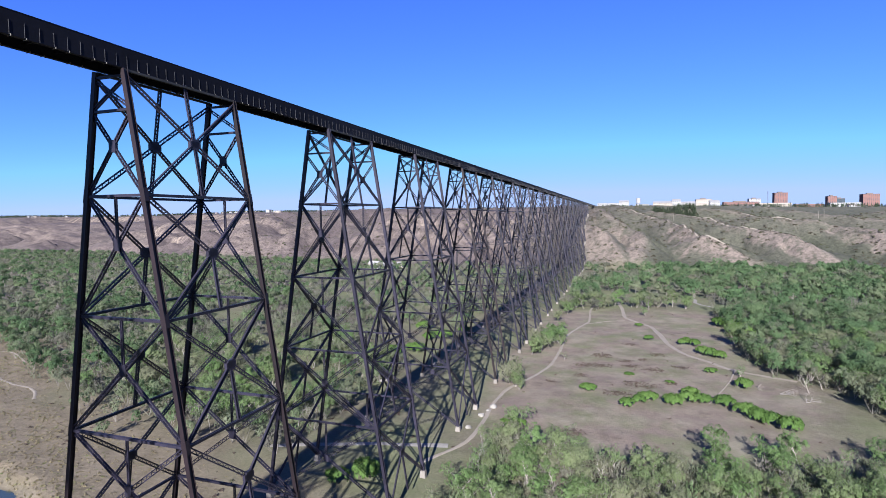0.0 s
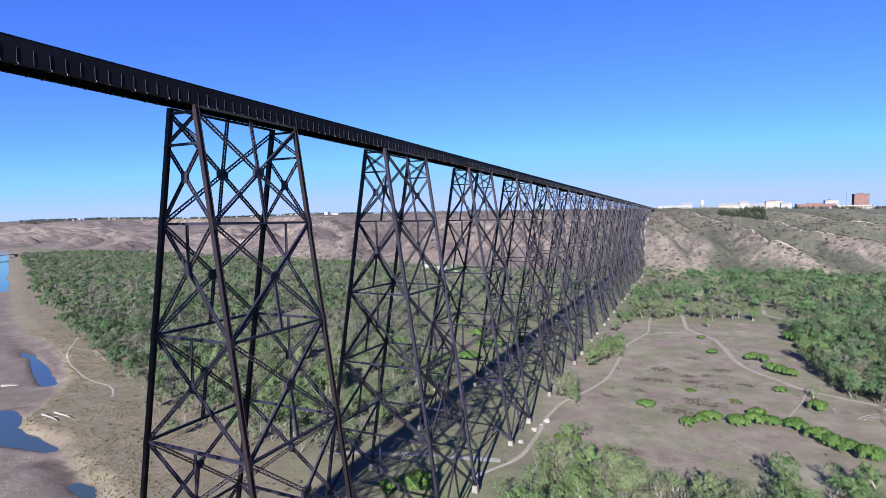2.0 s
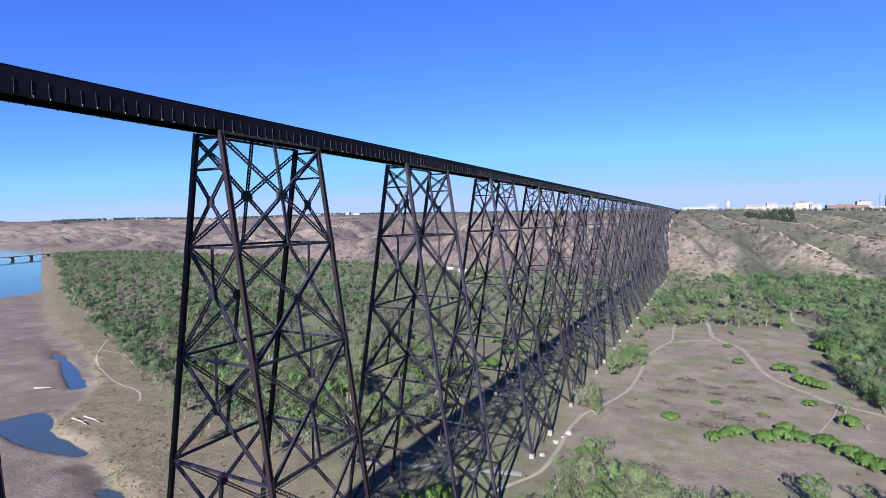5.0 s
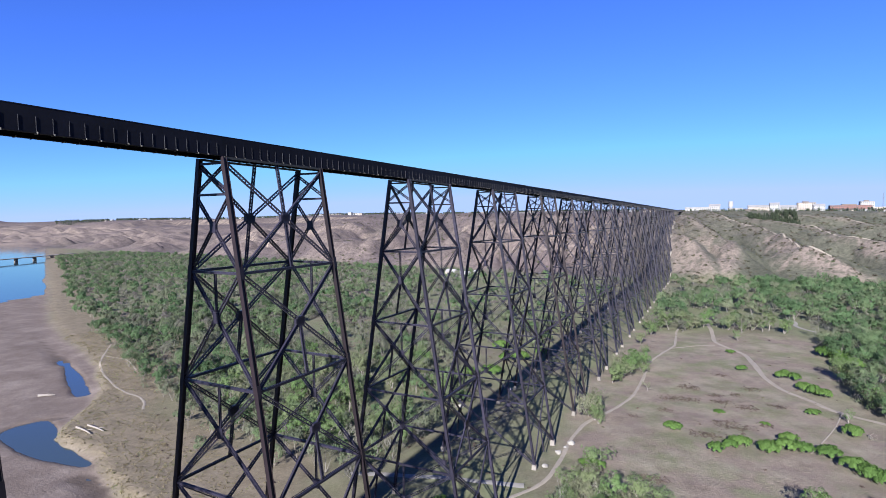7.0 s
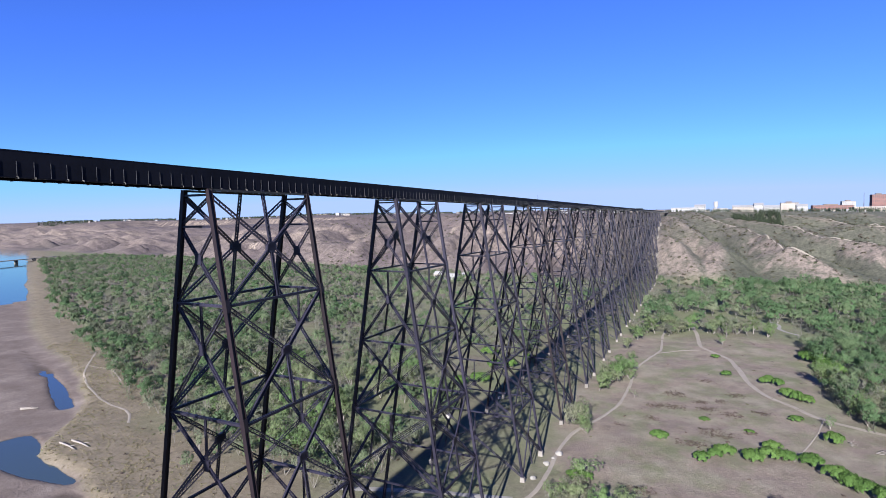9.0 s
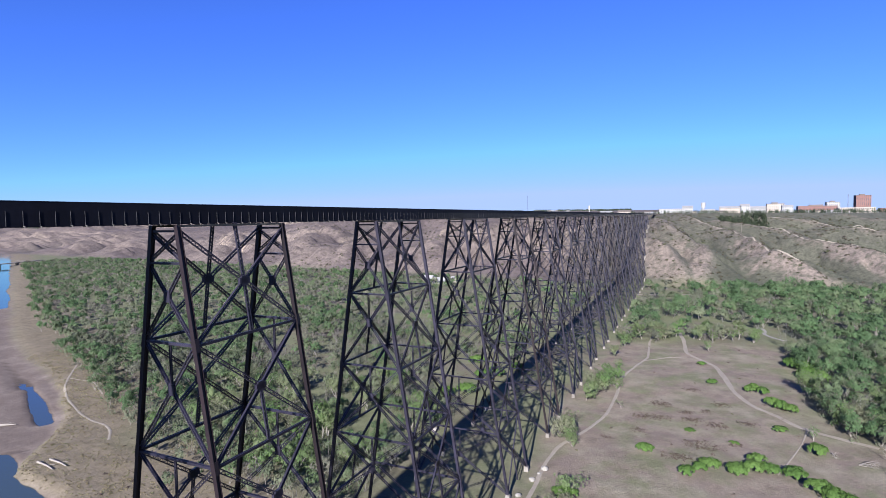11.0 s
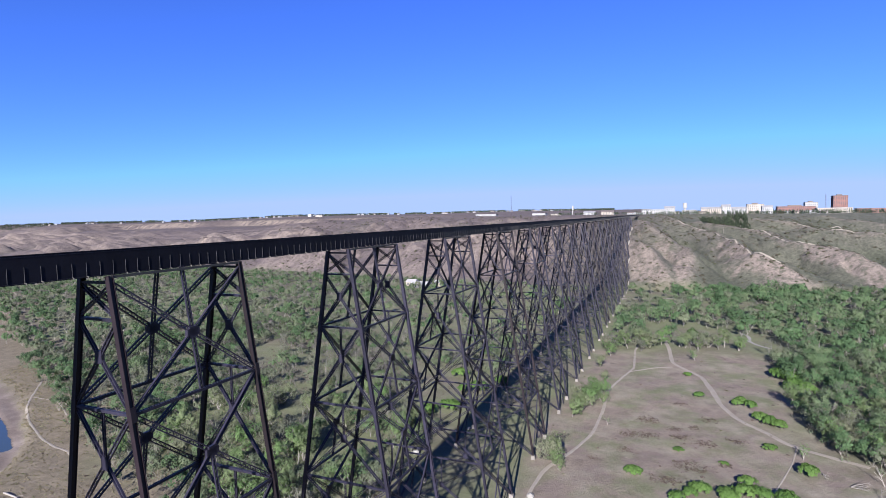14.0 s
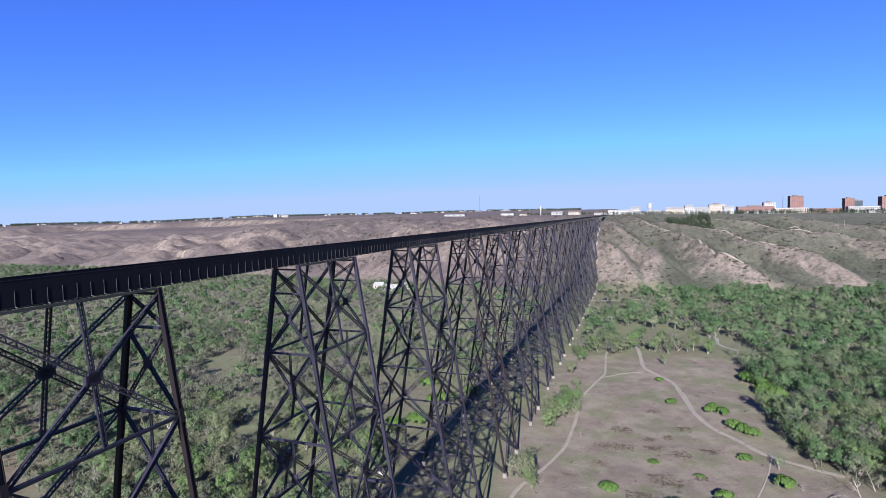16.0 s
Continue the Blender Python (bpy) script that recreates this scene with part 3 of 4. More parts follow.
def tower(base, fine, leg_paint):
    """One four-legged tower with its bents at y 0 and y SPAN; legs stand at height base."""
    root = new("viaduct_tower")
    lv = [z for z in LEVELS if z > base + 5]
    lv = [TOP] + lv + ([base] if not lv or lv[-1] > base + 0.1 else [])
    pitch = 0.55 if fine else 2.5

    def add(name, beams, mat=STEEL):
        put(name, join_beams(name, beams, mat), root)

    for sx in (-1, 1):
        for y in (0.0, SPAN):
            foot, head = Vector((sx * half(base), y, base)), Vector((sx * half(TOP + 0.5), y, TOP + 0.5))
            x = Vector((1, 0, 0))
            bs = [beam(foot, head, 0.36, 0.5, x)]
            for s in (-1, 1):
                off = Vector((0, s * 0.29, 0))
                bs.append(beam(foot + off, head + off, 0.66, 0.08, x))
            for z in lv[1:]:
                c = Vector((sx * half(z), y, z))
                up = Vector((-sx * BAT, 0, 1)).normalized()
                bs.append(beam(c - up * 0.9, c + up * 0.9, 0.78, 0.7, x))
            add("leg", bs, leg_paint)
    for y in (0.0, SPAN):
        side = Vector((0, 0, 1))

        def P(s, z):
            return Vector((s * half(z), y, z))
        add("strut", strut(P(-1, 80.3), P(1, 80.3), 0.32, 0.13))
        add("strut", strut(P(-1, TOP - 0.3), P(1, TOP - 0.3), 0.3, 0.1))
        for s in (-1, 1):
            add("diagonal", laced(P(s, TOP - 0.6), P(-s, 80.6), 0.36, side, 0.1, pitch))
        for i, (za, zb) in enumerate(zip(lv, lv[1:])):
            z0 = 80.0 if i == 0 else za
            for s in (-1, 1):
                add("diagonal", laced(P(s, z0), P(-s, zb), 0.4 + 0.03 * i, side, 0.1, pitch))
            f = half(z0) / (half(z0) + half(zb))
            zc = z0 + (zb - z0) * f
            c = Vector((0, y, zc))
            add("gusset", [beam(c - Vector((0, 0, 0.8)), c + Vector((0, 0, 0.8)), 1.15, 0.4, (1, 0, 0))])
            if zb > base + 1:
                add("strut", strut(P(-1, zb), P(1, zb), 0.36, 0.12))
            if i > 0:
                add("hanger", laced(Vector((0, y, za)), c, 0.3, (1, 0, 0), 0.08, pitch))
    for sx in (-1, 1):
        def Q(y, z):
            return Vector((sx * half(z), y, z))
        for i, (za, zb) in enumerate(zip(lv, lv[1:])):
            z0 = TOP - 0.3 if i == 0 else za
            for y0, y1 in ((0, SPAN), (SPAN, 0)):
                add("diagonal", laced(Q(y0, z0), Q(y1, zb), 0.48, (0, 0, 1), 0.115, pitch))
            zc = (z0 + zb) / 2
            c = Q(SPAN / 2, zc)
            add("gusset", [beam(c - Vector((0, 0, 0.75)), c + Vector((0, 0, 0.75)), 0.46, 1.3, (1, 0, 0)), beam(c - Vector((0, 0, 0.45)), c + Vector((0, 0, 0.45)), 0.46, 2.0, (1, 0, 0))])
            if zb > base + 1:
                add("strut", strut(Q(0, zb), Q(SPAN, zb), 0.38, 0.12))
            if i == 0:
                add("top_strut", strut(Q(0, TOP + 0.38), Q(SPAN, TOP + 0.38), 0.3, 0.12), FLANGE)
                add("hanger", laced(Vector((sx * 2.25, SPAN / 2, TOP + 0.75)), c, 0.45, (0, 1, 0), 0.1, pitch))
            add("hanger", laced(c, Q(SPAN / 2, zb), 0.42, (0, 1, 0), 0.1, pitch))
    return tagged(root, "tall black riveted steel trestle tower with laced cross bracing", "bridge tower", "towers of the viaduct")


def footing_mesh():
    bm = bmesh.new()
    bmesh.ops.create_cone(bm, cap_ends=True, segments=4, radius1=2.2, radius2=1.4, depth=6.0)
    bmesh.ops.rotate(bm, verts=bm.verts, matrix=Matrix.Rotation(radians(45), 3, "Z"))
    bmesh.ops.bevel(bm, geom=bm.edges[:], offset=0.15, segments=2, affect="EDGES")
    me = bpy.data.meshes.new("footing")
    bm.to_mesh(me)
    bm.free()
    me.materials.append(CONCRETE)
    return me


FOOT = footing_mesh()
made = {}
for k in range(-4, 24):
    y0 = k * PERIOD
    gz = [float(np.max(height(np.array([-14.0, 14.0]), np.array([y, y])))) for y in (y0, y0 + SPAN)]
    base = max(1.6, max(gz) + 0.9)
    if base > 79:
        break
    if base <= 1.6:
        paint = RUSTY if k in (-1, 0, 3, 8) else STEEL
        if paint.name in made:
            copy_thing(made[paint.name], pose(0, y0, 0))
        else:
            made[paint.name] = tower(1.6, True, paint)
            made[paint.name].matrix_basis = pose(0, y0, 0)
    else:
        tower(base, False, STEEL).matrix_basis = pose(0, y0, 0)
    for sx in (-1, 1):
        for y in (y0, y0 + SPAN):
            f = tagged(put("footing", FOOT), "pale square concrete pier footing under a tower leg", "footing", "pier footings")
            f.matrix_basis = pose(sx * half(base), y, base - 3.0 + 0.02) @ Matrix.Diagonal((0.34, 0.34, 1, 1) if base > 1.6 else (0.66, 0.66, 1, 1))

G_LOW, G_HIGH, G_X = 85.6, 88.4, 2.1


def span_thing(length):
    """A pair of plate girders with their floor; runs from y 0 to y length."""
    root = new("girder_span")
    n = round(length / 1.6)
    stiff = None
    mid = (G_LOW + G_HIGH) / 2
    for sx in (-1, 1):
        x = sx * G_X
        web = put("web", join_beams("web", [beam((x, 0, mid), (x, length, mid), 0.08, G_HIGH - G_LOW - 0.1, (1, 0, 0))], GIRDER), root)
        for nm, z, w in (("bottom_flange", G_LOW + 0.05, 0.56), ("top_flange", G_HIGH - 0.05, 0.12)):
            put(nm, join_beams(nm, [beam((x, 0, z), (x, length, z), w, 0.1, (1, 0, 0))], GIRDER), root)
        for i in range(n):
            if stiff is None:
                stiff = join_beams("stiffener", [beam((0, 0, G_LOW + 0.12), (0, 0, G_HIGH - 1.1), 0.045, 0.04, (1, 0, 0))], PALE_STEEL)
            s = put("stiffener", stiff, web)
            s.location = (sx * (G_X + 0.062), (i + 0.5) * length / n, 0)
        lugs = [beam((x, (j + 0.5) * length / n, G_LOW - 0.07), (x, (j + 0.5) * length / n, G_LOW + 0.13), 0.66, 0.07, (1, 0, 0)) for j in range(n) if j % 3]
        put("bracing_edge", join_beams("bracing_edge", lugs, LUG), root, "edges of small lateral bracing plates coloured pale as if sunlit")["kind"] = "stuff"
    put("floor_plate", join_beams("floor_plate", [beam((0, 0, 87.1), (0, length, 87.1), 2 * G_X - 0.1, 0.16, (1, 0, 0))], GIRDER), root)
    m = int(length / 3.4)
    for i in range(m):
        y = (i + 0.5) * length / m
        put("floor_beam", join_beams("floor_beam", [beam((-G_X + 0.05, y, 86.6), (G_X - 0.05, y, 86.6), 0.7, 0.2, (0, 0, 1))], GIRDER), root)
    bs = [beam((-0.0 - 1.25, (j + 0.5) * 0.6, 87.28), (1.25, (j + 0.5) * 0.6, 87.28), 0.24, 0.18, (0, 1, 0)) for j in range(int(length / 0.6))]
    t = put("ties", join_beams("ties", bs, WOOD), root)
    t["kind"] = "stuff"
    for sx in (-1, 1):
        x = sx * 0.75
        put("rail", join_beams("rail", [beam((x, 0, 87.39), (x, length, 87.39), 0.14, 0.04, (1, 0, 0)), beam((x, 0, 87.46), (x, length, 87.46), 0.03, 0.1, (1, 0, 0)),
                                        beam((x, 0, 87.53), (x, length, 87.53), 0.07, 0.05, (1, 0, 0))], RAIL), root)
    return tagged(root, "black steel plate girder deck span with stiffeners coloured pale as if sunlit", "girder span", "deck spans of the viaduct")


short, long = span_thing(SPAN), span_thing(GAP)
used = set()
for k in range(-4, 24):
    for ob, y, n in ((short, k * PERIOD, "s"), (long, k * PERIOD + SPAN, "l")):
        if y > 1195:
            continue
        if n in used:
            copy_thing(ob, pose(0, y, 0))
        else:
            used.add(n)
            ob.matrix_basis = pose(0, y, 0)


# ---- plants ----
def leaf_axes(rng, out, jitter=0.3):
    """Two directions in each leaf's plane; leaves look roughly outwards."""
    n = out + rng.normal(size=out.shape) * jitter
    n /= np.linalg.norm(n, axis=1, keepdims=True)
    a = np.cross(n, rng.normal(size=out.shape))
    a /= np.linalg.norm(a, axis=1, keepdims=True)
    return a, np.cross(n, a)


def leaf_cloud(rng, centres, radii, count, size, flat=0.8, heart=None):
    """Small leaf triangles clothing rounded clumps; they face out from their clump and from the heart of the crown. Returns verts and faces."""
    c = rng.integers(0, len(centres), count)
    v = rng.normal(size=(count, 3))
    v /= np.linalg.norm(v, axis=1, keepdims=True)
    out = np.zeros((count, 3))
    if heart is not None:
        out = centres[c] - heart
        out /= np.linalg.norm(out, axis=1, keepdims=True) + 1e-6
        v += 0.7 * out
        v /= np.linalg.norm(v, axis=1, keepdims=True)
    r = radii[c] * (0.7 + 0.4 * rng.random(count))
    p = centres[c] + v * r[:, None] * np.array([1, 1, flat])
    n = v + 0.5 * out + np.array([0, 0, 0.2]) + rng.normal(size=v.shape) * 0.22
    n /= np.linalg.norm(n, axis=1, keepdims=True)
    a = v * 0.5 + np.array([0, 0, 0.8]) + rng.normal(size=v.shape) * 0.35
    a -= n * np.sum(a * n, 1, keepdims=True)
    a /= np.linalg.norm(a, axis=1, keepdims=True)
    bq = np.cross(n, a)
    s = size * (0.6 + 0.8 * rng.random(count))[:, None]
    verts = np.stack([p + a * s * 1.7, p - a * s * 0.8 + bq * s * 0.48, p - a * s * 0.8 - bq * s * 0.48], 1).reshape(-1, 3)
    return verts, np.arange(count * 3).reshape(-1, 3)


def limb(vs, fs, p0, p1, r0, r1, sides=5):
    ax = (Vector(p1) - Vector(p0)).normalized()
    a = ax.orthogonal().normalized()
    c = ax.cross(a)
    n = len(vs)
    for p, r in ((p0, r0), (p1, r1)):
        for i in range(sides):
            th = 2 * math.pi * i / sides
            vs.append(Vector(p) + a * (r * math.cos(th)) + c * (r * math.sin(th)))
    for i in range(sides):
        j = (i + 1) % sides
        fs.append((n + i, n + j, n + sides + j, n + sides + i))


def tree_parts(seed, tall, wide, leaves, size):
    """Meshes of a trunk with limbs and a ragged crown."""
    rng = np.random.default_rng(seed)
    vs, fs, tips = [], [], []
    stems = 1 + int(rng.integers(0, 3))
    for _ in range(stems):
        lean = rng.normal(size=2) * (0.1 + 0.12 * (stems - 1)) * tall
        p, r = Vector((rng.normal() * 0.15, rng.normal() * 0.15, -0.3)), 0.2 * tall / 9
        for k in range(3):
            f = (k + 1) / 3
            q = Vector((lean[0] * f + rng.normal() * 0.2, lean[1] * f + rng.normal() * 0.2, tall * 0.62 * f))
            limb(vs, fs, p, q, r, r * 0.68)
            p, r = q, r * 0.68
            for _ in range(2 + k):
                th = rng.random() * 6.283
                reach = wide * (0.35 + 0.5 * rng.random())
                e = p + Vector((math.cos(th) * reach * 0.5, math.sin(th) * reach * 0.5, tall * (0.1 + 0.12 * rng.random())))
                g = e + Vector((math.cos(th) * reach * 0.5, math.sin(th) * reach * 0.5, tall * (0.05 + 0.12 * rng.random())))
                limb(vs, fs, p, e, r * 0.6, r * 0.36, 4)
                limb(vs, fs, e, g, r * 0.36, r * 0.1, 4)
                tips += [e, g]
                for _ in range(3):
                    w = e.lerp(g, 0.5) + Vector(rng.normal(size=3)) * wide * 0.22
                    limb(vs, fs, e, w, r * 0.24, r * 0.08, 3)
                    tips.append(w)
    trunk = mesh_of("trunk", vs, fs, BARK)
    c = np.array([tuple(t) for t in tips])
    v, f = leaf_cloud(rng, c, wide * (0.13 + 0.15 * rng.random(len(c))), leaves, size, 0.9, np.array([0, 0, tall * 0.5]))
    return trunk, v, f


rng = np.random.default_rng(5)
TREES = []
for i, (tall, wide, leaves) in enumerate(((9, 4.2, 1900), (11, 4.8, 2200), (7.5, 4.4, 1700), (8.5, 3.6, 600), (6.5, 3.8, 1500), (10, 5, 400))):
    trunk, v, f = tree_parts(100 + i, tall, wide, leaves, 0.25)
    TREES.append((trunk, fast_mesh("crown", v, f, LEAF), leaves))


def tree(kind, x, y, scale, turn):
    trunk, crown, n = TREES[kind]
    root = new("tree")
    put("trunk", trunk, root)
    put("crown", crown, root)
    root.matrix_basis = pose(x, y, float(height(x, y)), 0, 0, turn) @ Matrix.Scale(scale, 4)
    words = "nearly bare grey branched cottonwood with few spring leaves" if n < 700 else "cottonwood tree with light green spring leaves and grey limbs"
    return tagged(root, words, "tree", "riverside trees")


def woods_density(x, y):
    """How thickly trees stand."""
    d = shore(x, y)
    clump = fbm(x / 26, y / 26, 71, 3)
    left = step(-10, -26, d) * step(-24, -34, x) * step(640, 600, y - 0.14 * np.maximum(-x - 100, 0))
    open_left = step(92, 112, y + 0.25 * (x + 150)) * 0.93 + 0.07
    near_bridge = 0.75 + 0.25 * step(-60, -170, x)
    left = left * open_left * near_bridge * step(-0.25, 0.35, clump + 0.3 * step(-150, -300, x))
    right = step(19, 27, x) * step(650, 620, y - 0.1 * np.maximum(x - 120, 0)) * (1 - field_mask(x, y)) * step(50, 56, y) * step(-0.4, 0.35, clump + 0.25 * step(200, 400, x) + 0.25 * step(90, 140, x)) * (0.3 + 0.7 * np.maximum(step(340, 425, y), step(100, 125, x))) * (1 - 0.85 * step(75, 55, x) * step(470, 500, y))
    right = right * (1 - step(88, 98, x) * step(140, 130, x) * step(335, 345, y) * step(408, 395, y) * 0.97)
    edge = 115 + 27 * step(200, 164, y) * step(108, 122, y) + 5 * clump
    right = right * np.maximum(np.maximum(step(40, 32, x), step(325, 340, y)), step(edge - 2, edge + 3, x))
    front = step(22, 30, x) * step(52, 56, y) * step(99, 90, y - 0.45 * np.maximum(x - 85, 0)) * 0.9
    return np.maximum(np.maximum(left, right), front)


def scatter(count, x0, x1, y0, y1, gap, seed):
    r = np.random.default_rng(seed)
    px, py = r.uniform(x0, x1, count), r.uniform(y0, y1, count)
    keep = r.random(count) < woods_density(px, py)
    px, py = px[keep], py[keep]
    cells, out = {}, []
    for a, c in zip(px, py):
        key = (int(a // gap), int(c // gap))
        if key not in cells:
            cells[key] = 1
            out.append((a, c))
    return out


near_trees = scatter(2600, 19, 150, 52, 118, 4.9, 1)[:165] + scatter(900, 112, 190, 118, 260, 7.5, 2)[:65] + scatter(900, -150, -24, 80, 200, 8.5, 3)[:60]
for i, (x, y) in enumerate(near_trees):
    tree((0, 1, 2, 4, 0, 2, 3, 5)[int(rng.integers(0, 8))], x, y, (0.45 + 0.45 * rng.random()) if i < 165 else (0.75 + 0.6 * rng.random()), 360 * rng.random())
for x, y, kind, s in ((21, 153, 2, 1.2), (23, 156, 0, 0.9), (22, 200, 1, 0.8), (25, 214, 4, 1.1), (28, 219, 0, 1.0), (23, 222, 2, 1.1), (31, 236, 2, 1.0), (36, 338, 1, 1.1), (44, 352, 0, 1.2), (50, 344, 2, 1.3), (57, 356, 1, 1.1), (72, 350, 0, 1.2), (78, 360, 1, 1.0), (86, 354, 2, 1.2), (96, 360, 1, 1.1), (104, 352, 0, 1.1), (30, 345, 2, 1.2), (24, 330, 0, 1.0), (27, 316, 4, 1.2), (24, 150, 0, 0.7), (26, 147, 4, 0.6), (31, 112, 4, 0.85), (24, 206, 2, 0.95), (29, 228, 0, 0.9), (33, 223, 4, 0.8), (26, 236, 1, 0.7), (38, 196, 5, 0.4), (108, 186, 3, 0.6), (77, 318, 3, 0.8), (30, 262, 4, 0.7), (24, 285, 0, 0.8), (46, 342, 0, 0.8), (53, 350, 2, 0.9), (68, 352, 3, 0.9), (80, 346, 0, 0.8), (92, 352, 3, 1.0)):
    tree(kind, x, y, s, 360 * rng.random())


def bare_tree(x, y, kind, scale, turn, fallen):
    """A leafless grey tree or a fallen one."""
    root = new("dead_tree")
    put("trunk", TREES[kind][0], root)
    tip = pose(0, 0, 0.4 * scale, 82, 0, 0) if fallen else pose(0, 0, 0)
    root.matrix_basis = pose(x, y, float(height(x, y)), 0, 0, turn) @ tip @ Matrix.Scale(scale, 4)
    return tagged(root, "fallen grey dead tree lying on dry grass" if fallen else "leafless grey dead tree with bare limbs", "dead tree", "dead trees")


for a in ((118, 168, 0, 0.7, 70, True), (124, 160, 2, 0.8, 130, True), (112, 176, 3, 0.6, 20, True), (128, 172, 1, 0.7, 0, False), (134, 178, 5, 0.8, 90, False), (122, 196, 3, 0.7, 40, False), (40, 85, 1, 0.8, 10, False), (30, 80, 5, 0.9, 80, False), (128, 236, 5, 0.8, 10, False), (131, 300, 1, 0.8, 60, False)):
    bare_tree(*a)


def woods(name, places, leaves, core, size, seed, label):
    """Far woodland joined into one mesh: stems, and crowns of a few rounded lobes clothed with leaves."""
    r = np.random.default_rng(seed)
    n = len(places)
    p = np.array(places)
    z = height(p[:, 0], p[:, 1])
    patch = fbm(p[:, 0] / 34, p[:, 1] / 34, 81, 3)
    wide = r.uniform(3.0, 6.8, n) * (0.8 + 0.3 * step(-60, 60, p[:, 0])) * (1 + 0.15 * patch)
    tall = wide * r.uniform(1.7, 2.2, n) + 0.8
    m = 18
    out = r.normal(size=(n, m, 3))
    out[:, :, 2] = np.abs(out[:, :, 2]) * 1.1 - 0.35
    out /= np.linalg.norm(out, axis=2, keepdims=True)
    mid_of = np.stack([p[:, 0], p[:, 1], z + tall * 0.56], 1)
    ce = mid_of[:, None, :] + out * r.uniform(0.45, 0.9, (n, m, 1)) * np.stack([wide * 0.85, wide * 0.85, tall * 0.36], 1)[:, None, :]
    rad = wide[:, None] * r.uniform(0.18, 0.36, (n, m))
    dens = np.clip(r.uniform(0.15, 1.2, n) + 0.7 * patch + 0.1 + 0.2 * step(60, 120, p[:, 0]) + 0.3 * step(-140, -260, p[:, 0]), 0.14, 1)
    area = (wide / 4.2) ** 2
    full = np.repeat(np.arange(n), np.maximum(10, (leaves * dens * area).astype(int)))
    heart = np.repeat(np.arange(n), np.maximum(3, (core * area * np.clip(dens * 1.6 - 0.45, 0.02, 1)).astype(int)))
    pick = np.concatenate([full, heart])
    cnt = len(pick)
    inner = np.arange(cnt) >= len(full)
    sub = r.integers(0, m, cnt)
    v = r.normal(size=(cnt, 3))
    v /= np.linalg.norm(v, axis=1, keepdims=True)
    v += 0.75 * out[pick, sub]
    v /= np.linalg.norm(v, axis=1, keepdims=True)
    q = ce[pick, sub] + v * (rad[pick, sub] * np.where(inner, r.uniform(0.3, 0.7, cnt), r.uniform(0.78, 1.12, cnt)))[:, None]
    soft = 0.55 * v + 0.6 * (q - mid_of[pick]) / wide[pick][:, None] + np.array([0, -0.1, 0.2])
    soft += r.normal(size=v.shape) * 0.3
    soft /= np.linalg.norm(soft, axis=1, keepdims=True)
    a = (q - mid_of[pick]) / tall[pick][:, None] + np.array([0, 0, 0.6]) + r.normal(size=(cnt, 3)) * 0.3
    a -= soft * np.sum(a * soft, 1, keepdims=True)
    a /= np.linalg.norm(a, axis=1, keepdims=True)
    bq = np.cross(soft, a)
    s = (np.where(inner, size * 1.9, size) * r.uniform(0.65, 1.25, cnt))[:, None]
    # thinly leaved trees show twigs: long and narrow
    thin = np.where(dens < 0.5, 1.6, 1.0)[pick][:, None]
    verts = np.stack([q + a * s * 1.2 * thin, q - a * s * 0.6 * thin + bq * s * 0.65 / thin ** 2, q - a * s * 0.6 * thin - bq * s * 0.65 / thin ** 2], 1).reshape(-1, 3)
    me = fast_mesh(name, verts, np.arange(cnt * 3).reshape(-1, 3), WOODS)
    tint = np.clip(0.5 + 0.4 * patch + 0.75 * (r.random(n) - 0.5) + 0.55 * (dens - 0.6) + 0.1 * step(0, 60, p[:, 0]) + 0.16 * step(95, 120, p[:, 0]) + 0.2 * step(-45, -15, shore(p[:, 0], p[:, 1])), 0, 1)
    at = me.attributes.new("tint", "FLOAT", "POINT")
    at.data.foreach_set("value", np.repeat(tint[pick], 3).astype(np.float32))
    at = me.attributes.new("tone", "FLOAT", "POINT")
    at.data.foreach_set("value", np.repeat(r.random(n)[pick], 3).astype(np.float32))
    root = tagged(put(name, me), label, "woods", kind="stuff")
    # grey stems and limbs showing through the leaves
    b0 = np.stack([p[:, 0], p[:, 1], z - 0.2], 1)
    vs = []
    for k in range(3):
        tip = ce[:, k] + out[:, k] * rad[:, k, None] * 0.8
        w = (tall * 0.0115)[:, None]
        o = np.array([[1, 0, 0], [-0.5, 0.87, 0], [-0.5, -0.87, 0]])
        ring0 = b0[:, None, :] + o[None] * w[:, None]
        ring1 = tip[:, None, :] + o[None] * w[:, None] * 0.45
        vs.append(np.concatenate([ring0, ring1], 1))
    vs = np.concatenate(vs, 0)
    base = np.arange(len(vs))[:, None, None] * 6
    f = np.array([[0, 1, 4, 3], [1, 2, 5, 4], [2, 0, 3, 5]])[None]
    put("stems", fast_mesh("stems", vs.reshape(-1, 3), (base + f).reshape(-1, 4), BARK), root)
    return root


mid = [q for q in scatter(14000, -330, -24, 60, 330, 7.6, 11) + scatter(7000, 19, 330, 135, 345, 8.8, 12) if not any(abs(q[0] - a) < 3 and abs(q[1] - c) < 3 for a, c in near_trees)]
woods("mid_woods", mid, 420, 45, 0.35, 13, "mixed green and grey cottonwood woodland on the valley floor")
far = [q for q in scatter(26000, -1250, -24, 60, 760, 11.4, 21) if q[0] < -330 or q[1] > 330]
far += [q for q in scatter(11000, 19, 460, 60, 760, 10.2, 22) if q[1] > 345 or q[0] > 330]
woods("far_woods", far, 140, 18, 0.64, 23, "dense green cottonwood woodland filling the valley floor")


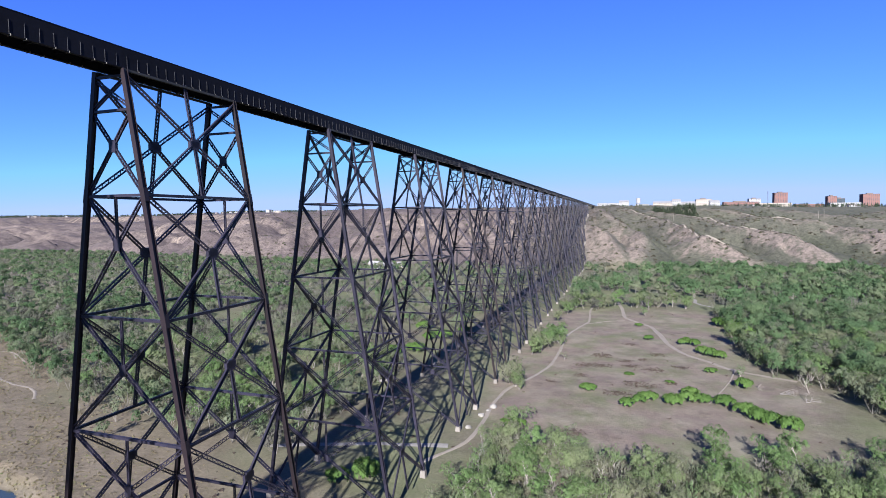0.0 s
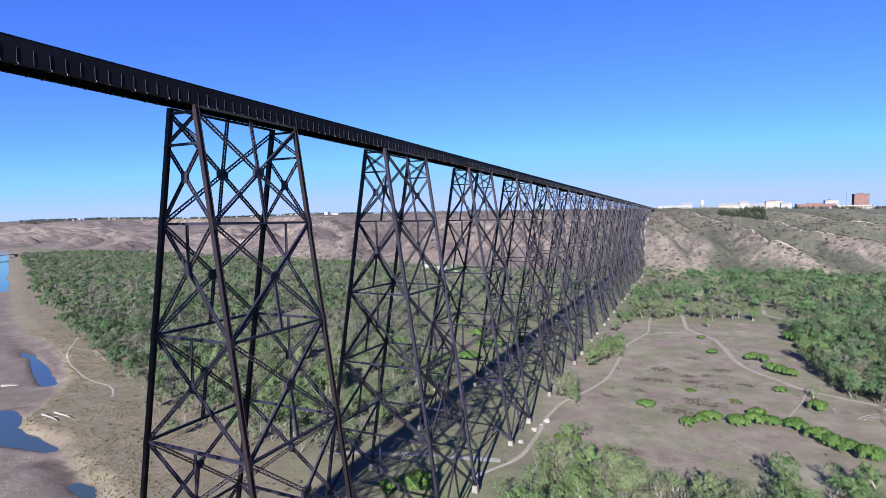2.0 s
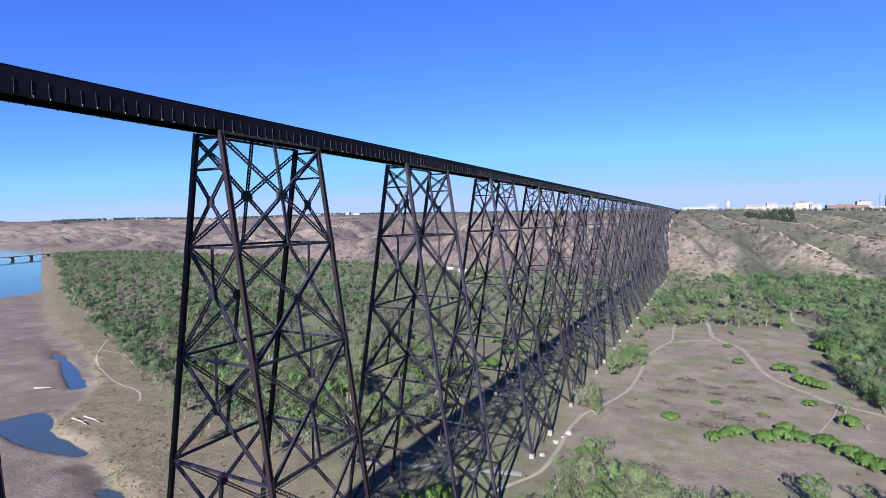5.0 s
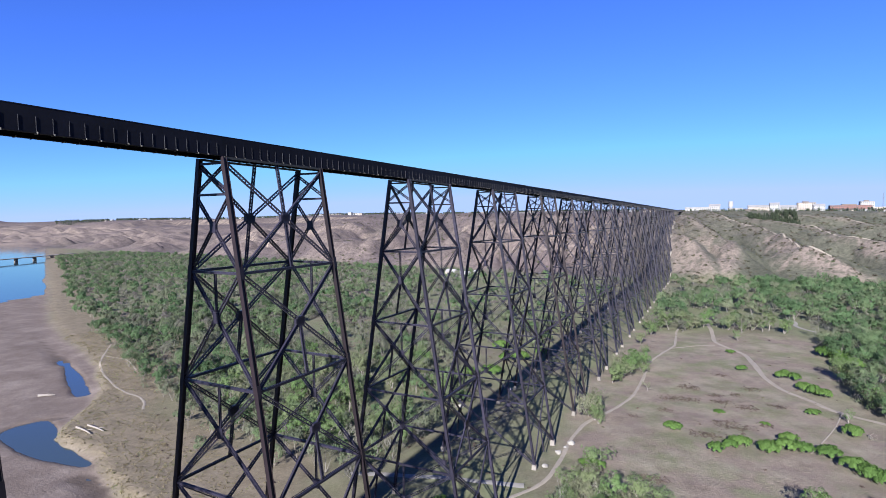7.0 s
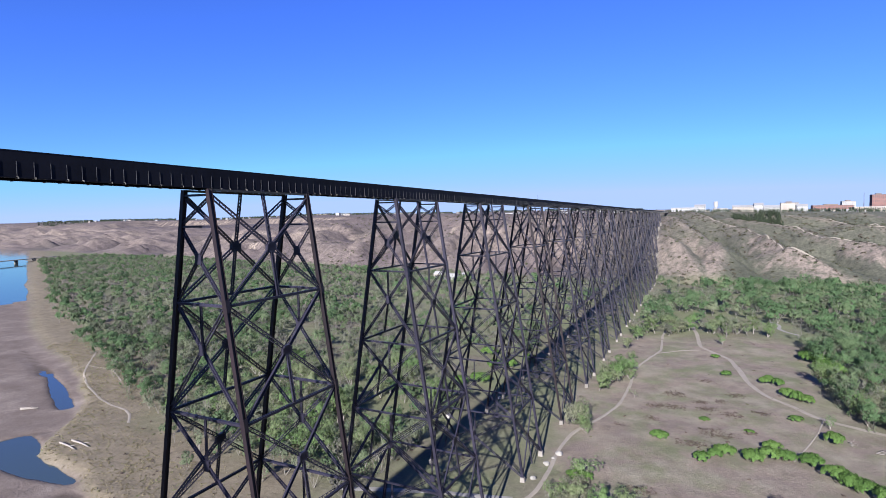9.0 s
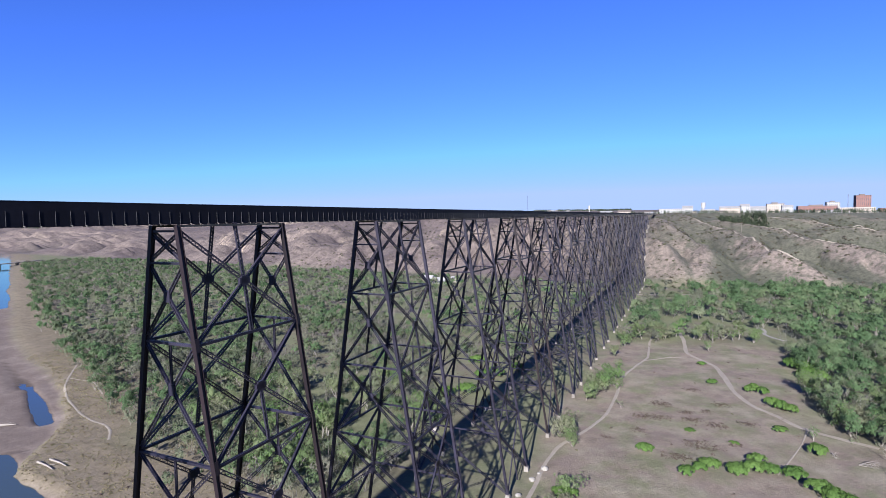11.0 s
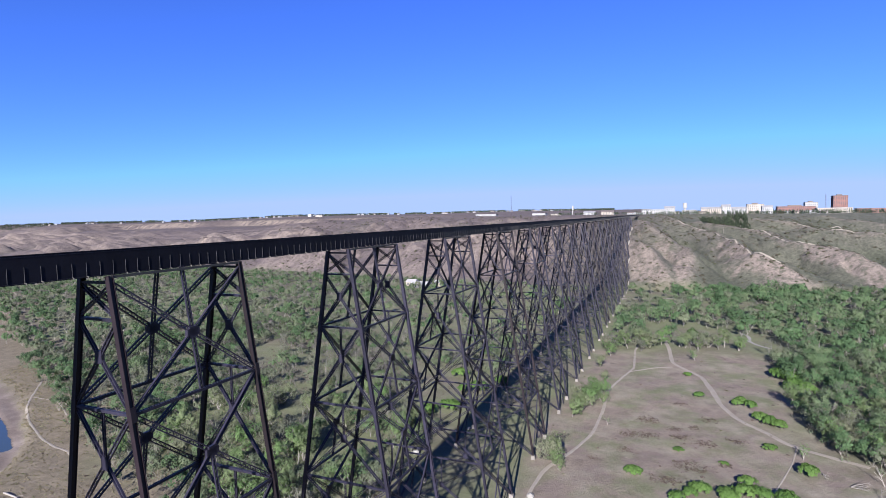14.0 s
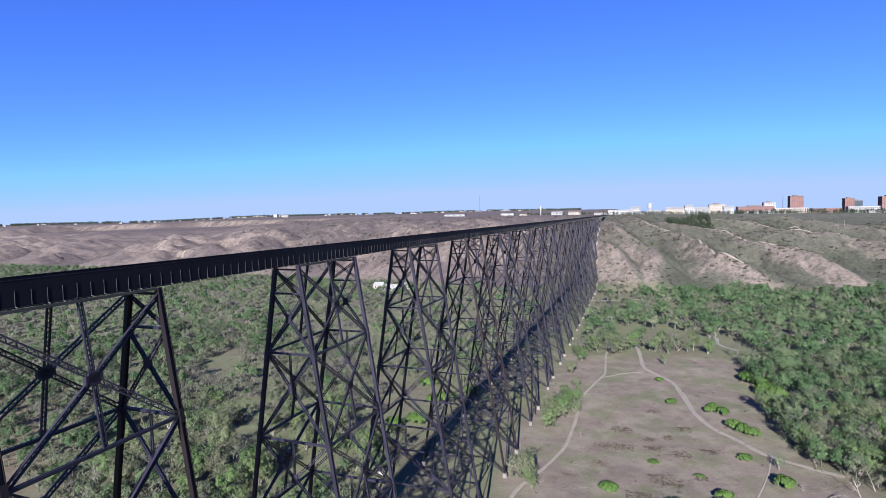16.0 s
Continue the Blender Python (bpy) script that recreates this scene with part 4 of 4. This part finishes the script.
def thicket(name, px, py, tall, per, seed, label):
    """Low brush of upright leafy shoots, joined into one mesh."""
    r = np.random.default_rng(seed)
    n = len(px)
    z = height(px, py)
    pick = np.repeat(np.arange(n), per)
    cnt = len(pick)
    th, rr, up = r.uniform(0, 6.283, cnt), np.sqrt(r.random(cnt)) * 0.55, r.uniform(0.1, 0.85, cnt)
    off = np.stack([np.cos(th) * rr, np.sin(th) * rr, up * np.sqrt(np.maximum(0.05, 1 - (rr / 0.6) ** 2))], 1)
    q = np.stack([px, py, z], 1)[pick] + off * tall[pick][:, None]
    a = np.stack([np.cos(th) * rr, np.sin(th) * rr, np.full(cnt, 0.9)], 1) + r.normal(size=(cnt, 3)) * 0.22
    a /= np.linalg.norm(a, axis=1, keepdims=True)
    f = np.stack([np.cos(th) * rr, np.sin(th) * rr - 0.1, np.full(cnt, 0.35)], 1) + r.normal(size=(cnt, 3)) * 0.3
    f -= a * np.sum(a * f, 1, keepdims=True)
    f /= np.linalg.norm(f, axis=1, keepdims=True)
    bq = np.cross(f, a)
    s = (tall[pick] * r.uniform(0.1, 0.2, cnt))[:, None]
    verts = np.stack([q + a * s * 1.3, q - a * s * 0.8 + bq * s * 0.42, q - a * s * 0.8 - bq * s * 0.42], 1).reshape(-1, 3)
    me = fast_mesh(name, verts, np.arange(cnt * 3).reshape(-1, 3), WOODS)
    for key, val in (("tint", np.clip(0.42 + 0.5 * fbm(px / 16, py / 16, 82, 3) + 0.5 * (r.random(n) - 0.4), 0, 0.85)), ("tone", r.uniform(0.3, 1, n))):
        at = me.attributes.new(key, "FLOAT", "POINT")
        at.data.foreach_set("value", np.repeat(val[pick], 3).astype(np.float32))
    return tagged(put(name, me), label, "brush", kind="stuff")


def brush_spots(count, x0, x1, y0, y1, seed, low):
    r = np.random.default_rng(seed)
    px, py = r.uniform(x0, x1, count), r.uniform(y0, y1, count)
    keep = (woods_density(px, py) > low) & (np.abs(np.abs(px) - 15) > 5)
    return px[keep], py[keep], r.uniform(1.3, 3.6, keep.sum())


thicket("riverside_brush", *brush_spots(1700, 22, 150, 52, 125, 101, 0.3), 34, 102, "pale green and grey willow brush under the trees")
thicket("woodland_brush", *brush_spots(5200, -330, -24, 82, 330, 103, 0.12), 22, 104, "pale green leafy brush among the riverside trees")
thicket("woodland_brush", *brush_spots(2600, 110, 330, 125, 420, 105, 0.2), 20, 106, "green leafy brush along the meadow's wooded edge")


def bush_mesh(seed, leaves):
    r = np.random.default_rng(seed)
    n = 64
    th, rr = r.uniform(0, 6.283, n), np.sqrt(r.random(n)) * 0.78
    c = np.stack([np.cos(th) * rr, np.sin(th) * rr, 0.12 + 0.5 * np.sqrt(np.maximum(0, 1 - (rr / 0.95) ** 2)) * r.uniform(0.7, 1, n)], 1)
    v, f = leaf_cloud(r, c, r.uniform(0.1, 0.22, n), leaves, 0.05, 0.9, np.array([0, 0, -0.1]))
    v[:, 2] = np.maximum(v[:, 2], -0.03)
    return fast_mesh("bush", v, f, BUSH)


BUSHES = [bush_mesh(200 + i, 3200) for i in range(4)]
bush_spots = ((51, 153, 3.2, 1.6), (65, 138, 3, 1.8), (72, 147, 3.4, 2), (69, 143, 2.6, 1.7), (80, 145, 3.4, 2.2), (85, 149, 4, 2.4), (90, 151, 3.4, 2), (87, 158, 3, 2), (97, 150, 3.6, 2.2),
              (102, 142, 4, 2.6), (105, 138, 3.6, 2.6), (108, 135, 3.6, 2.6), (112, 131, 3.6, 2.8), (97, 238, 3, 2.2), (92, 240, 2.6, 2), (94, 246, 2.6, 1.8), (99, 222, 3.2, 2.4), (102, 218, 3.4, 2.4), (105, 215, 3, 2.2),
              (98, 192, 2.8, 1.2), (107, 173, 3.4, 2.4), (31, 110, 4, 1.6), (117, 295, 5, 3.4), (123, 290, 5, 3.6), (121, 275, 5, 4), (125, 268, 5, 4), (76, 248, 2.6, 1.6), (72, 286, 2.6, 1.2), (-30, 221, 5, 3),
              (-36, 216, 4, 3), (-34, 190, 5, 3), (-42, 182, 5, 3), (-22, 236, 4, 2.6), (-48, 240, 5, 3), (2, 66, 4, 3), (-4, 62, 3, 2.4), (66, 180, 2.2, 0.6), (81, 173, 1.8, 0.6))
for i, (x, y, r, h) in enumerate(bush_spots):
    bsh = tagged(put("bush", BUSHES[i % 4]), "low rounded bright green bush on dry grass", "bush", "green bushes")
    bsh.matrix_basis = pose(x, y, float(height(x, y)), 0, 0, 77 * i) @ Matrix.Diagonal((r * 1.2, r * 1.1, h * 2.3, 1))


def tufts(name, px, py, size, per, leaf, seed, material, label, squash=0.6):
    r = np.random.default_rng(seed)
    z = height(px, py)
    n = len(px)
    pick = np.repeat(np.arange(n), per)
    cnt = len(pick)
    v = r.normal(size=(cnt, 3))
    v /= np.linalg.norm(v, axis=1, keepdims=True)
    v[:, 2] = np.abs(v[:, 2]) * squash
    q = np.stack([px, py, z], 1)[pick] + v * (size[pick] * r.uniform(0.4, 1.0, cnt))[:, None]
    a, bq = leaf_axes(r, v * 0.6 + np.array([0, -0.1, 0.5]), 0.25)
    s = (leaf * size[pick] * r.uniform(0.6, 1.4, cnt))[:, None]
    verts = np.stack([q + a * s, q - a * s * 0.5 + bq * s * 0.8, q - a * s * 0.5 - bq * s * 0.8], 1).reshape(-1, 3)
    me = fast_mesh(name, verts, np.arange(cnt * 3).reshape(-1, 3), material)
    at = me.attributes.new("tint", "FLOAT", "POINT")
    at.data.foreach_set("value", np.repeat(r.random(n)[pick], 3).astype(np.float32))
    return tagged(put(name, me), label, "scrub", kind="stuff")


r = np.random.default_rng(31)
hx, hy = r.uniform(-900, 700, 19000), r.uniform(625, 1250, 19000)
keep = r.random(19000) < (0.45 + 0.45 * step(-100, 60, hx)) * step(-0.5, 0.4, fbm(hx / 50, hy / 50, 91, 3))
tufts("hill_scrub", hx[keep], hy[keep], r.uniform(0.7, 2.7, keep.sum()), 13, 0.5, 32, SCRUB, "dark low sage scrub dotted over the hillsides")
fx, fy = r.uniform(-200, 125, 5000), r.uniform(45, 340, 5000)
keep = (np.abs(fx) > 3) & (shore(fx, fy) < -4) & (r.random(5000) < (0.5 * step(-0.1, 0.5, fbm(fx / 25, fy / 25, 92, 3)) + 0.06) * (1 - 0.75 * field_mask(fx, fy)))
tufts("meadow_tufts", fx[keep], fy[keep], r.uniform(0.3, 0.9, keep.sum()), 16, 0.35, 33, BRUSH, "small dry brown grass tufts and weeds")


bx, by = r.uniform(-330, 30, 60000), r.uniform(0, 190, 60000)
bd = shore(bx, by)
keep = (bd < 1.5) & (bd > -45) & (r.random(60000) < step(-45, -4, bd) * (0.35 + 0.65 * step(-0.3, 0.4, fbm(bx / 8, by / 8, 93, 2)))) & ~((np.abs(np.abs(bx) - 16) < 2.5))
tufts("bank_grass", bx[keep], by[keep], r.uniform(0.2, 0.6, keep.sum()), 7, 0.5, 34, STRAWS, "tufted straw coloured grass on the river bank", 0.4)


# ---- stones and driftwood ----
def stone(x, y, r, seed):
    bm = bmesh.new()
    bmesh.ops.create_icosphere(bm, subdivisions=2, radius=1.0)
    for v in bm.verts:
        v.co *= 1 + 0.28 * noise.noise(v.co * 1.3 + Vector((seed, 0, 0)))
        v.co.z *= 0.65
    me = bpy.data.meshes.new("boulder")
    bm.to_mesh(me)
    bm.free()
    me.materials.append(ROCK)
    ob = tagged(put("boulder", me), "pale grey boulder lying beside the dirt path", "boulder", "boulders by the path")
    ob.matrix_basis = pose(x, y, float(height(x, y)) + r * 0.3, 0, 0, seed * 50) @ Matrix.Scale(r, 4)


for i, (x, y, r) in enumerate(((21, 125, 1.3), (19, 116, 1.1), (18, 104, 1.0), (-28, 141, 1.5), (20, 121, 0.6), (-17, 171, 1.0))):
    stone(x, y, r, i + 1)


def log(x, y, turn, length, r):
    vs, fs = [], []
    limb(vs, fs, (0, 0, r), (length * 0.55, 0.4, r), r, r * 0.8, 7)
    limb(vs, fs, (length * 0.55, 0.4, r), (length, 0, r * 1.4), r * 0.8, r * 0.4, 7)
    limb(vs, fs, (length * 0.5, 0.3, r), (length * 0.75, 1.8, r * 2), r * 0.4, r * 0.15, 5)
    ob = tagged(put("driftwood_log", mesh_of("driftwood_log", vs, fs, DRIFT)), "bleached driftwood log stranded on the river bank", "log", "driftwood logs")
    ob.matrix_basis = pose(x, y, float(height(x, y)), 0, 0, turn)


for a in ((-148, 59.5, -8, 12, 0.4), (-146, 62.5, -6, 12, 0.38), (-208, 76, 38, 7, 0.35), (-210, 77, 25, 6, 0.3)):
    log(*a)


# ---- the meadow's dark low patches ----
r = np.random.default_rng(41)
px, py = [], []
for x, y, a in ((54, 209, 4.5), (47, 190, 4), (54, 191, 5), (47, 173, 3.2), (64, 201, 3.6), (67, 193, 4), (76, 189, 4.4), (87, 195, 4), (81, 172, 3), (70, 166, 6.5), (62, 152, 5), (49, 111, 4.5), (67, 234, 3.4), (79, 216, 4), (72, 205, 3), (36, 162, 2.5)):
    n = int(a * a * 5)
    th, rr = r.uniform(0, 6.283, n), np.sqrt(r.random(n)) * (1 + 0.25 * r.normal(size=n))
    px += list(x + np.cos(th) * rr * a)
    py += list(y + np.sin(th) * rr * a * 0.75)
tufts("buckbrush", np.array(px), np.array(py), r.uniform(0.25, 0.6, len(px)), 12, 0.3, 42, BRUSH, "dull brown low brush patches in the dry meadow", 0.8)

# ---- buildings on the plateau ----
def box_part(name, x0, x1, y0, y1, z0, z1, material, parent, label=""):
    return put(name, join_beams(name, [beam(((x0 + x1) / 2, y0, (z0 + z1) / 2), ((x0 + x1) / 2, y1, (z0 + z1) / 2), x1 - x0, z1 - z0, (1, 0, 0))], material), parent, label)


def gable(name, w, d, z0, rise, material, parent):
    a, c = w / 2 + 0.6, d / 2 + 0.6
    vs = [(-a, -c, z0), (a, -c, z0), (a, c, z0), (-a, c, z0), (-a, 0, z0 + rise), (a, 0, z0 + rise)]
    return put(name, mesh_of(name, vs, [(0, 1, 5, 4), (2, 3, 4, 5), (0, 4, 3), (1, 2, 5), (3, 2, 1, 0)], material), parent)


def building(name, x, y, w, d, h, wall, roof, label, category, storeys=0, pitched=False, group=""):
    """A building with walls, roof with parapet or gable, and rows of windows on the side that faces the valley."""
    root = new(name)
    z0 = float(np.min(height(np.array([x - w / 2, x + w / 2]), np.array([y - d / 2, y - d / 2])))) - 0.4
    box_part("wall", -w / 2, w / 2, -d / 2, d / 2, 0, h, wall, root)
    if pitched:
        gable("roof", w, d, h, min(w, d) * 0.28, roof, root)
    else:
        box_part("roof", -w / 2 - 0.3, w / 2 + 0.3, -d / 2 - 0.3, d / 2 + 0.3, h, h + 0.7, roof, root)
        if h > 18:
            box_part("plant_room", -w * 0.2, w * 0.15, -d * 0.2, d * 0.2, h + 0.7, h + 4, roof, root)
    n = int(w / 4.5)
    for k in range(storeys):
        z = h * (k + 0.3) / storeys
        for i in range(n):
            cx = -w / 2 + w * (i + 0.5) / n
            box_part("window", cx - 0.95, cx + 0.95, -d / 2 - 0.08, -d / 2 + 0.1, z, z + h / storeys * 0.5, GLASS, root)
    root.matrix_basis = pose(x, y, z0)
    return tagged(root, label, category, group)


building("apartment_block", 21, 1500, 62, 18, 13, WHITE, ROOF, "long low white apartment block with grey roof", "apartment block", 3)
building("gabled_building", 59, 1520, 26, 20, 16, WHITE, ROOF, "white gabled building on the plateau edge", "building", 3, True)
building("apartment_block", 161, 1560, 50, 18, 15, TAN, ROOF, "cream three storey apartment block with grey roof", "apartment block", 4, True)
building("gabled_building", 195, 1556, 21, 20, 20, WHITE, ROOF, "tall white gabled apartment building", "building", 5, True)
building("apartment_block", 227, 1580, 36, 18, 15, WHITE, ROOF, "white four storey apartment block with pitched roof", "apartment block", 4, True)
building("office_building", 274, 1650, 40, 24, 27, TAN, DARKROOF, "tan brick office building with flat roof", "office building", 6)
building("apartment_block", 290, 1562, 24, 18, 17, WHITE, ROOF, "white narrow apartment block with pitched roof", "apartment block", 4, True)
building("apartment_block", 108, 1600, 36, 18, 12, WHITE, ROOF, "low white apartment block behind trees", "apartment block", 3)
building("brick_hall", 386, 1750, 92, 30, 21, BRICK, DARKROOF, "long red brick hall with dark flat roof", "hall", 4)
building("office_building", 442, 1850, 32, 24, 33, WHITE, DARKROOF, "white office building with dark roof", "office building", 7)
building("warehouse", 398, 1600, 48, 20, 8, WHITE, ROOF, "low white warehouse with flat roof", "warehouse", 1)
building("brick_tower_block", 524, 1900, 36, 28, 52, BRICK, DARKROOF, "tall red brick apartment tower block", "tower block", 14)
building("warehouse", 452, 1650, 78, 22, 15, TAN, ROOF, "long pale warehouse with flat roof", "warehouse", 2)
building("warehouse", 561, 1750, 70, 24, 13, BRICK, DARKROOF, "low brown brick warehouse with flat roof", "warehouse", 2)
building("brick_tower_block", 722, 2100, 26, 26, 46, BRICK, DARKROOF, "red brick apartment tower with dark cap", "tower block", 12)
building("glass_tower_block", 748, 2110, 26, 26, 38, GLASS, DARKROOF, "dark glazed office tower beside a brick one", "tower block", 9)
building("warehouse", 663, 1800, 74, 24, 17, WHITE, ROOF, "white flat roofed warehouse", "warehouse", 2)
building("glass_tower_block", 795, 2000, 44, 30, 48, BRICK, DARKROOF, "tall dark brick tower block", "tower block", 12)
building("warehouse", -579, 1900, 80, 30, 7, WHITE, ROOF, "long white warehouse on the open plateau", "warehouse", 1)
building("warehouse", -401, 2000, 50, 30, 9, WHITE, ROOF, "large white warehouse with grey roof", "warehouse", 2)
building("warehouse", -330, 1960, 36, 24, 6, TAN, ROOF, "low tan warehouse with flat roof", "warehouse", 1)
building("grain_elevator", -1755, 2390, 22, 20, 15, WHITE, ROOF, "white grain elevator far on the plateau", "elevator", 0)
building("warehouse", -1700, 2400, 40, 20, 10, TAN, ROOF, "low tan shed beside the elevator", "warehouse", 1)
building("apartment_block", -190, 1820, 38, 18, 8, WHITE, ROOF, "white apartment block with grey pitched roof", "apartment block", 3, True)
building("apartment_block", -130, 1800, 40, 18, 9, TAN, DARKROOF, "tan apartment block with brown pitched roof", "apartment block", 3, True)
building("farm_building", -240, 594, 26, 12, 5, WHITE, WHITE, "long white building with pale roof among trees", "building", 1, True)
building("farm_building", -259, 606, 13, 12, 6, TAN, WHITE, "tan annex with white roof beside a white building", "building", 1, True)

building("farm_building", -221, 612, 12, 11, 5, TAN, WHITE, "low tan building with white roof by the woods", "building", 1, True)

r = np.random.default_rng(51)
for i in range(170):
    x, y = r.uniform(-40, 950), r.uniform(1480, 2000)
    if i < 100:
        az, rho = math.radians(r.uniform(-61, -8)), r.uniform(3080, 3500)
        x, y = 60 + rho * math.sin(az), -30 + rho * math.cos(az)
    if i % 3 == 0:
        walls, rf, words = WHITE, ROOF, "small white house with grey roof far away"
    elif i % 3 == 1:
        walls, rf, words = TAN, DARKROOF, "small tan house with brown roof far away"
    else:
        walls, rf, words = WHITE, DARKROOF, "small pale house with dark roof far away"
    building("house", x, y, r.uniform(10, 20), 10, r.uniform(3.5, 6), walls, rf, words, "house", 1, True, "distant houses")


def mast(x, y, h, r0, label):
    root = new("radio_mast")
    bs = []
    for i in range(3):
        a = math.radians(120 * i)
        p, q = Vector((math.cos(a) * r0, math.sin(a) * r0, 0)), Vector((math.cos(a) * r0 * 0.35, math.sin(a) * r0 * 0.35, h))
        put("leg", join_beams("leg", [beam(p, q, 0.22, 0.22, (1, 0, 0))], STEEL), root)
        b0 = math.radians(120 * (i + 1))
        for k in range(10):
            f0, f1 = k / 10, (k + 1) / 10
            u = Vector((math.cos(b0) * r0, math.sin(b0) * r0, 0)).lerp(Vector((math.cos(b0) * r0 * 0.35, math.sin(b0) * r0 * 0.35, h)), f1)
            bs.append(beam(p.lerp(q, f0), u, 0.14, 0.14, (1, 0, 0)))
    put("lattice", join_beams("lattice", bs, STEEL), root)
    root.matrix_basis = pose(x, y, float(height(x, y)))
    tagged(root, label, "mast")


mast(490, 1900, 58, 2.2, "grey steel lattice radio mast")
mast(-569, 2200, 85, 1.6, "thin tall grey radio mast")


def tank(x, y, r0, h, label):
    root = new("water_tower")
    bm = bmesh.new()
    bmesh.ops.create_cone(bm, cap_ends=True, segments=20, radius1=r0, radius2=r0, depth=h * 0.45, matrix=Matrix.Translation((0, 0, h * 0.72)))
    me = bpy.data.meshes.new("tank")
    bm.to_mesh(me)
    bm.free()
    me.materials.append(WHITE)
    put("tank", me, root)
    bm = bmesh.new()
    bmesh.ops.create_cone(bm, cap_ends=True, segments=20, radius1=r0 * 0.6, radius2=r0 * 0.5, depth=h * 0.5, matrix=Matrix.Translation((0, 0, h * 0.25)))
    me = bpy.data.meshes.new("stem")
    bm.to_mesh(me)
    bm.free()
    me.materials.append(WHITE)
    put("stem", me, root)
    root.matrix_basis = pose(x, y, float(height(x, y)))
    tagged(root, label, "water tower")


tank(100, 1700, 6, 34, "white round water tower above the houses")
tank(-276, 2000, 3.5, 36, "slim white storage silo on the plateau")

# ---- dark conifers and plateau tree belts ----
r = np.random.default_rng(61)


def belt(name, n, x0, x1, y0, y1, tall, label, material, per=70, arc=None):
    px, py = r.uniform(x0, x1, n), r.uniform(y0, y1, n)
    if arc:
        az, rho = np.radians(r.uniform(arc[0], arc[1], n)), r.uniform(arc[2], arc[3], n)
        az, rho = az[fbm(az * 40, az * 0, 77, 3) > -0.45], rho[fbm(az * 40, az * 0, 77, 3) > -0.45]
        px, py, n = 60 + rho * np.sin(az), -30 + rho * np.cos(az), len(az)
    z = height(px, py)
    hgt = r.uniform(0.6, 1.1, n) * tall
    pick = np.repeat(np.arange(n), per)
    cnt = len(pick)
    f = r.random(cnt) ** 0.8
    th = r.uniform(0, 6.283, cnt)
    rad = hgt[pick] * 0.3 * (1.05 - f) * r.uniform(0.5, 1, cnt)
    q = np.stack([px[pick] + np.cos(th) * rad, py[pick] + np.sin(th) * rad, z[pick] + 0.3 + f * hgt[pick]], 1)
    a = r.normal(size=(cnt, 3))
    a /= np.linalg.norm(a, axis=1, keepdims=True)
    bq = np.cross(a, r.normal(size=(cnt, 3)))
    bq /= np.linalg.norm(bq, axis=1, keepdims=True)
    s = (hgt[pick] * (0.2 if arc else 0.11))[:, None]
    verts = np.stack([q + a * s, q - a * s * 0.5 + bq * s * 0.8, q - a * s * 0.5 - bq * s * 0.8], 1).reshape(-1, 3)
    me = fast_mesh(name, verts, np.arange(cnt * 3).reshape(-1, 3), material)
    at = me.attributes.new("tint", "FLOAT", "POINT")
    at.data.foreach_set("value", np.repeat(r.random(n)[pick], 3).astype(np.float32))
    return tagged(put(name, me), label, "trees", kind="stuff")


belt("conifer_grove", 240, 116, 190, 1030, 1120, 9.5, "dark green conifer grove on the hillside", CONIFER, 110)
belt("plateau_trees", 6000, 0, 1, 0, 1, 10, "dark green tree belt along the far plateau", CONIFER, 15, (-63, -4, 3150, 3700))
belt("town_trees", 1100, 0, 1000, 1430, 1850, 10, "dark green garden trees between the buildings", CONIFER, 40)
belt("town_trees", 160, -330, 0, 1700, 2100, 9, "dark green garden trees among white houses", CONIFER, 40)
belt("town_trees", 260, -20, 420, 1435, 1490, 7, "dark green garden trees along the plateau edge", CONIFER, 40)
belt("horizon_trees", 500, 300, 1800, 2300, 2700, 14, "dark tree line on the horizon behind the town", CONIFER, 40)


# ---- poles on the spurs ----
def pole(x, y, h):
    root = new("utility_pole")
    vs, fs = [], []
    limb(vs, fs, (0, 0, -0.3), (0, 0, h), 0.22, 0.13, 7)
    put("post", mesh_of("post", vs, fs, DRIFT), root)
    put("crossarm", join_beams("crossarm", [beam((-1.3, 0, h - 0.8), (1.3, 0, h - 0.8), 0.16, 0.16, (0, 1, 0))], DRIFT), root)
    root.matrix_basis = pose(x, y, float(height(x, y)), 0, 0, 30)
    tagged(root, "pale wooden utility pole standing on a grassy spur", "pole", "utility poles")


for x, y in ((140, 930), (392, 1080), (402, 1085)):
    pole(x, y, 13)

# ---- road and low road bridge up the valley ----
ribbon("road_1", [(-1420, 700), (-1265, 690), (-1178, 700), (-1090, 690), (-980, 735), (-900, 760)], 9, GRAVEL, "pale road along the foot of the hills", 0.25)
ribbon("road_2", [(14, 560), (40, 566), (70, 580), (105, 600)], 5, DIRT, "pale dirt track at the foot of the hill", 0.15)
root = new("road_bridge")
put("deck", join_beams("deck", [beam((-1200, 470, 5.2), (-1300, 690, 5.2), 11, 1.2, (1, 0.4, 0))], CONCRETE), root)
for i in range(5):
    f = (i + 0.5) / 5
    x, y = -1200 - 100 * f, 470 + 220 * f
    put("pier", join_beams("pier", [beam((x, y, -5), (x, y, 4.6), 8, 1.6, (1, 0.4, 0))], CONCRETE), root)
tagged(root, "low grey concrete road bridge over the river", "road bridge")
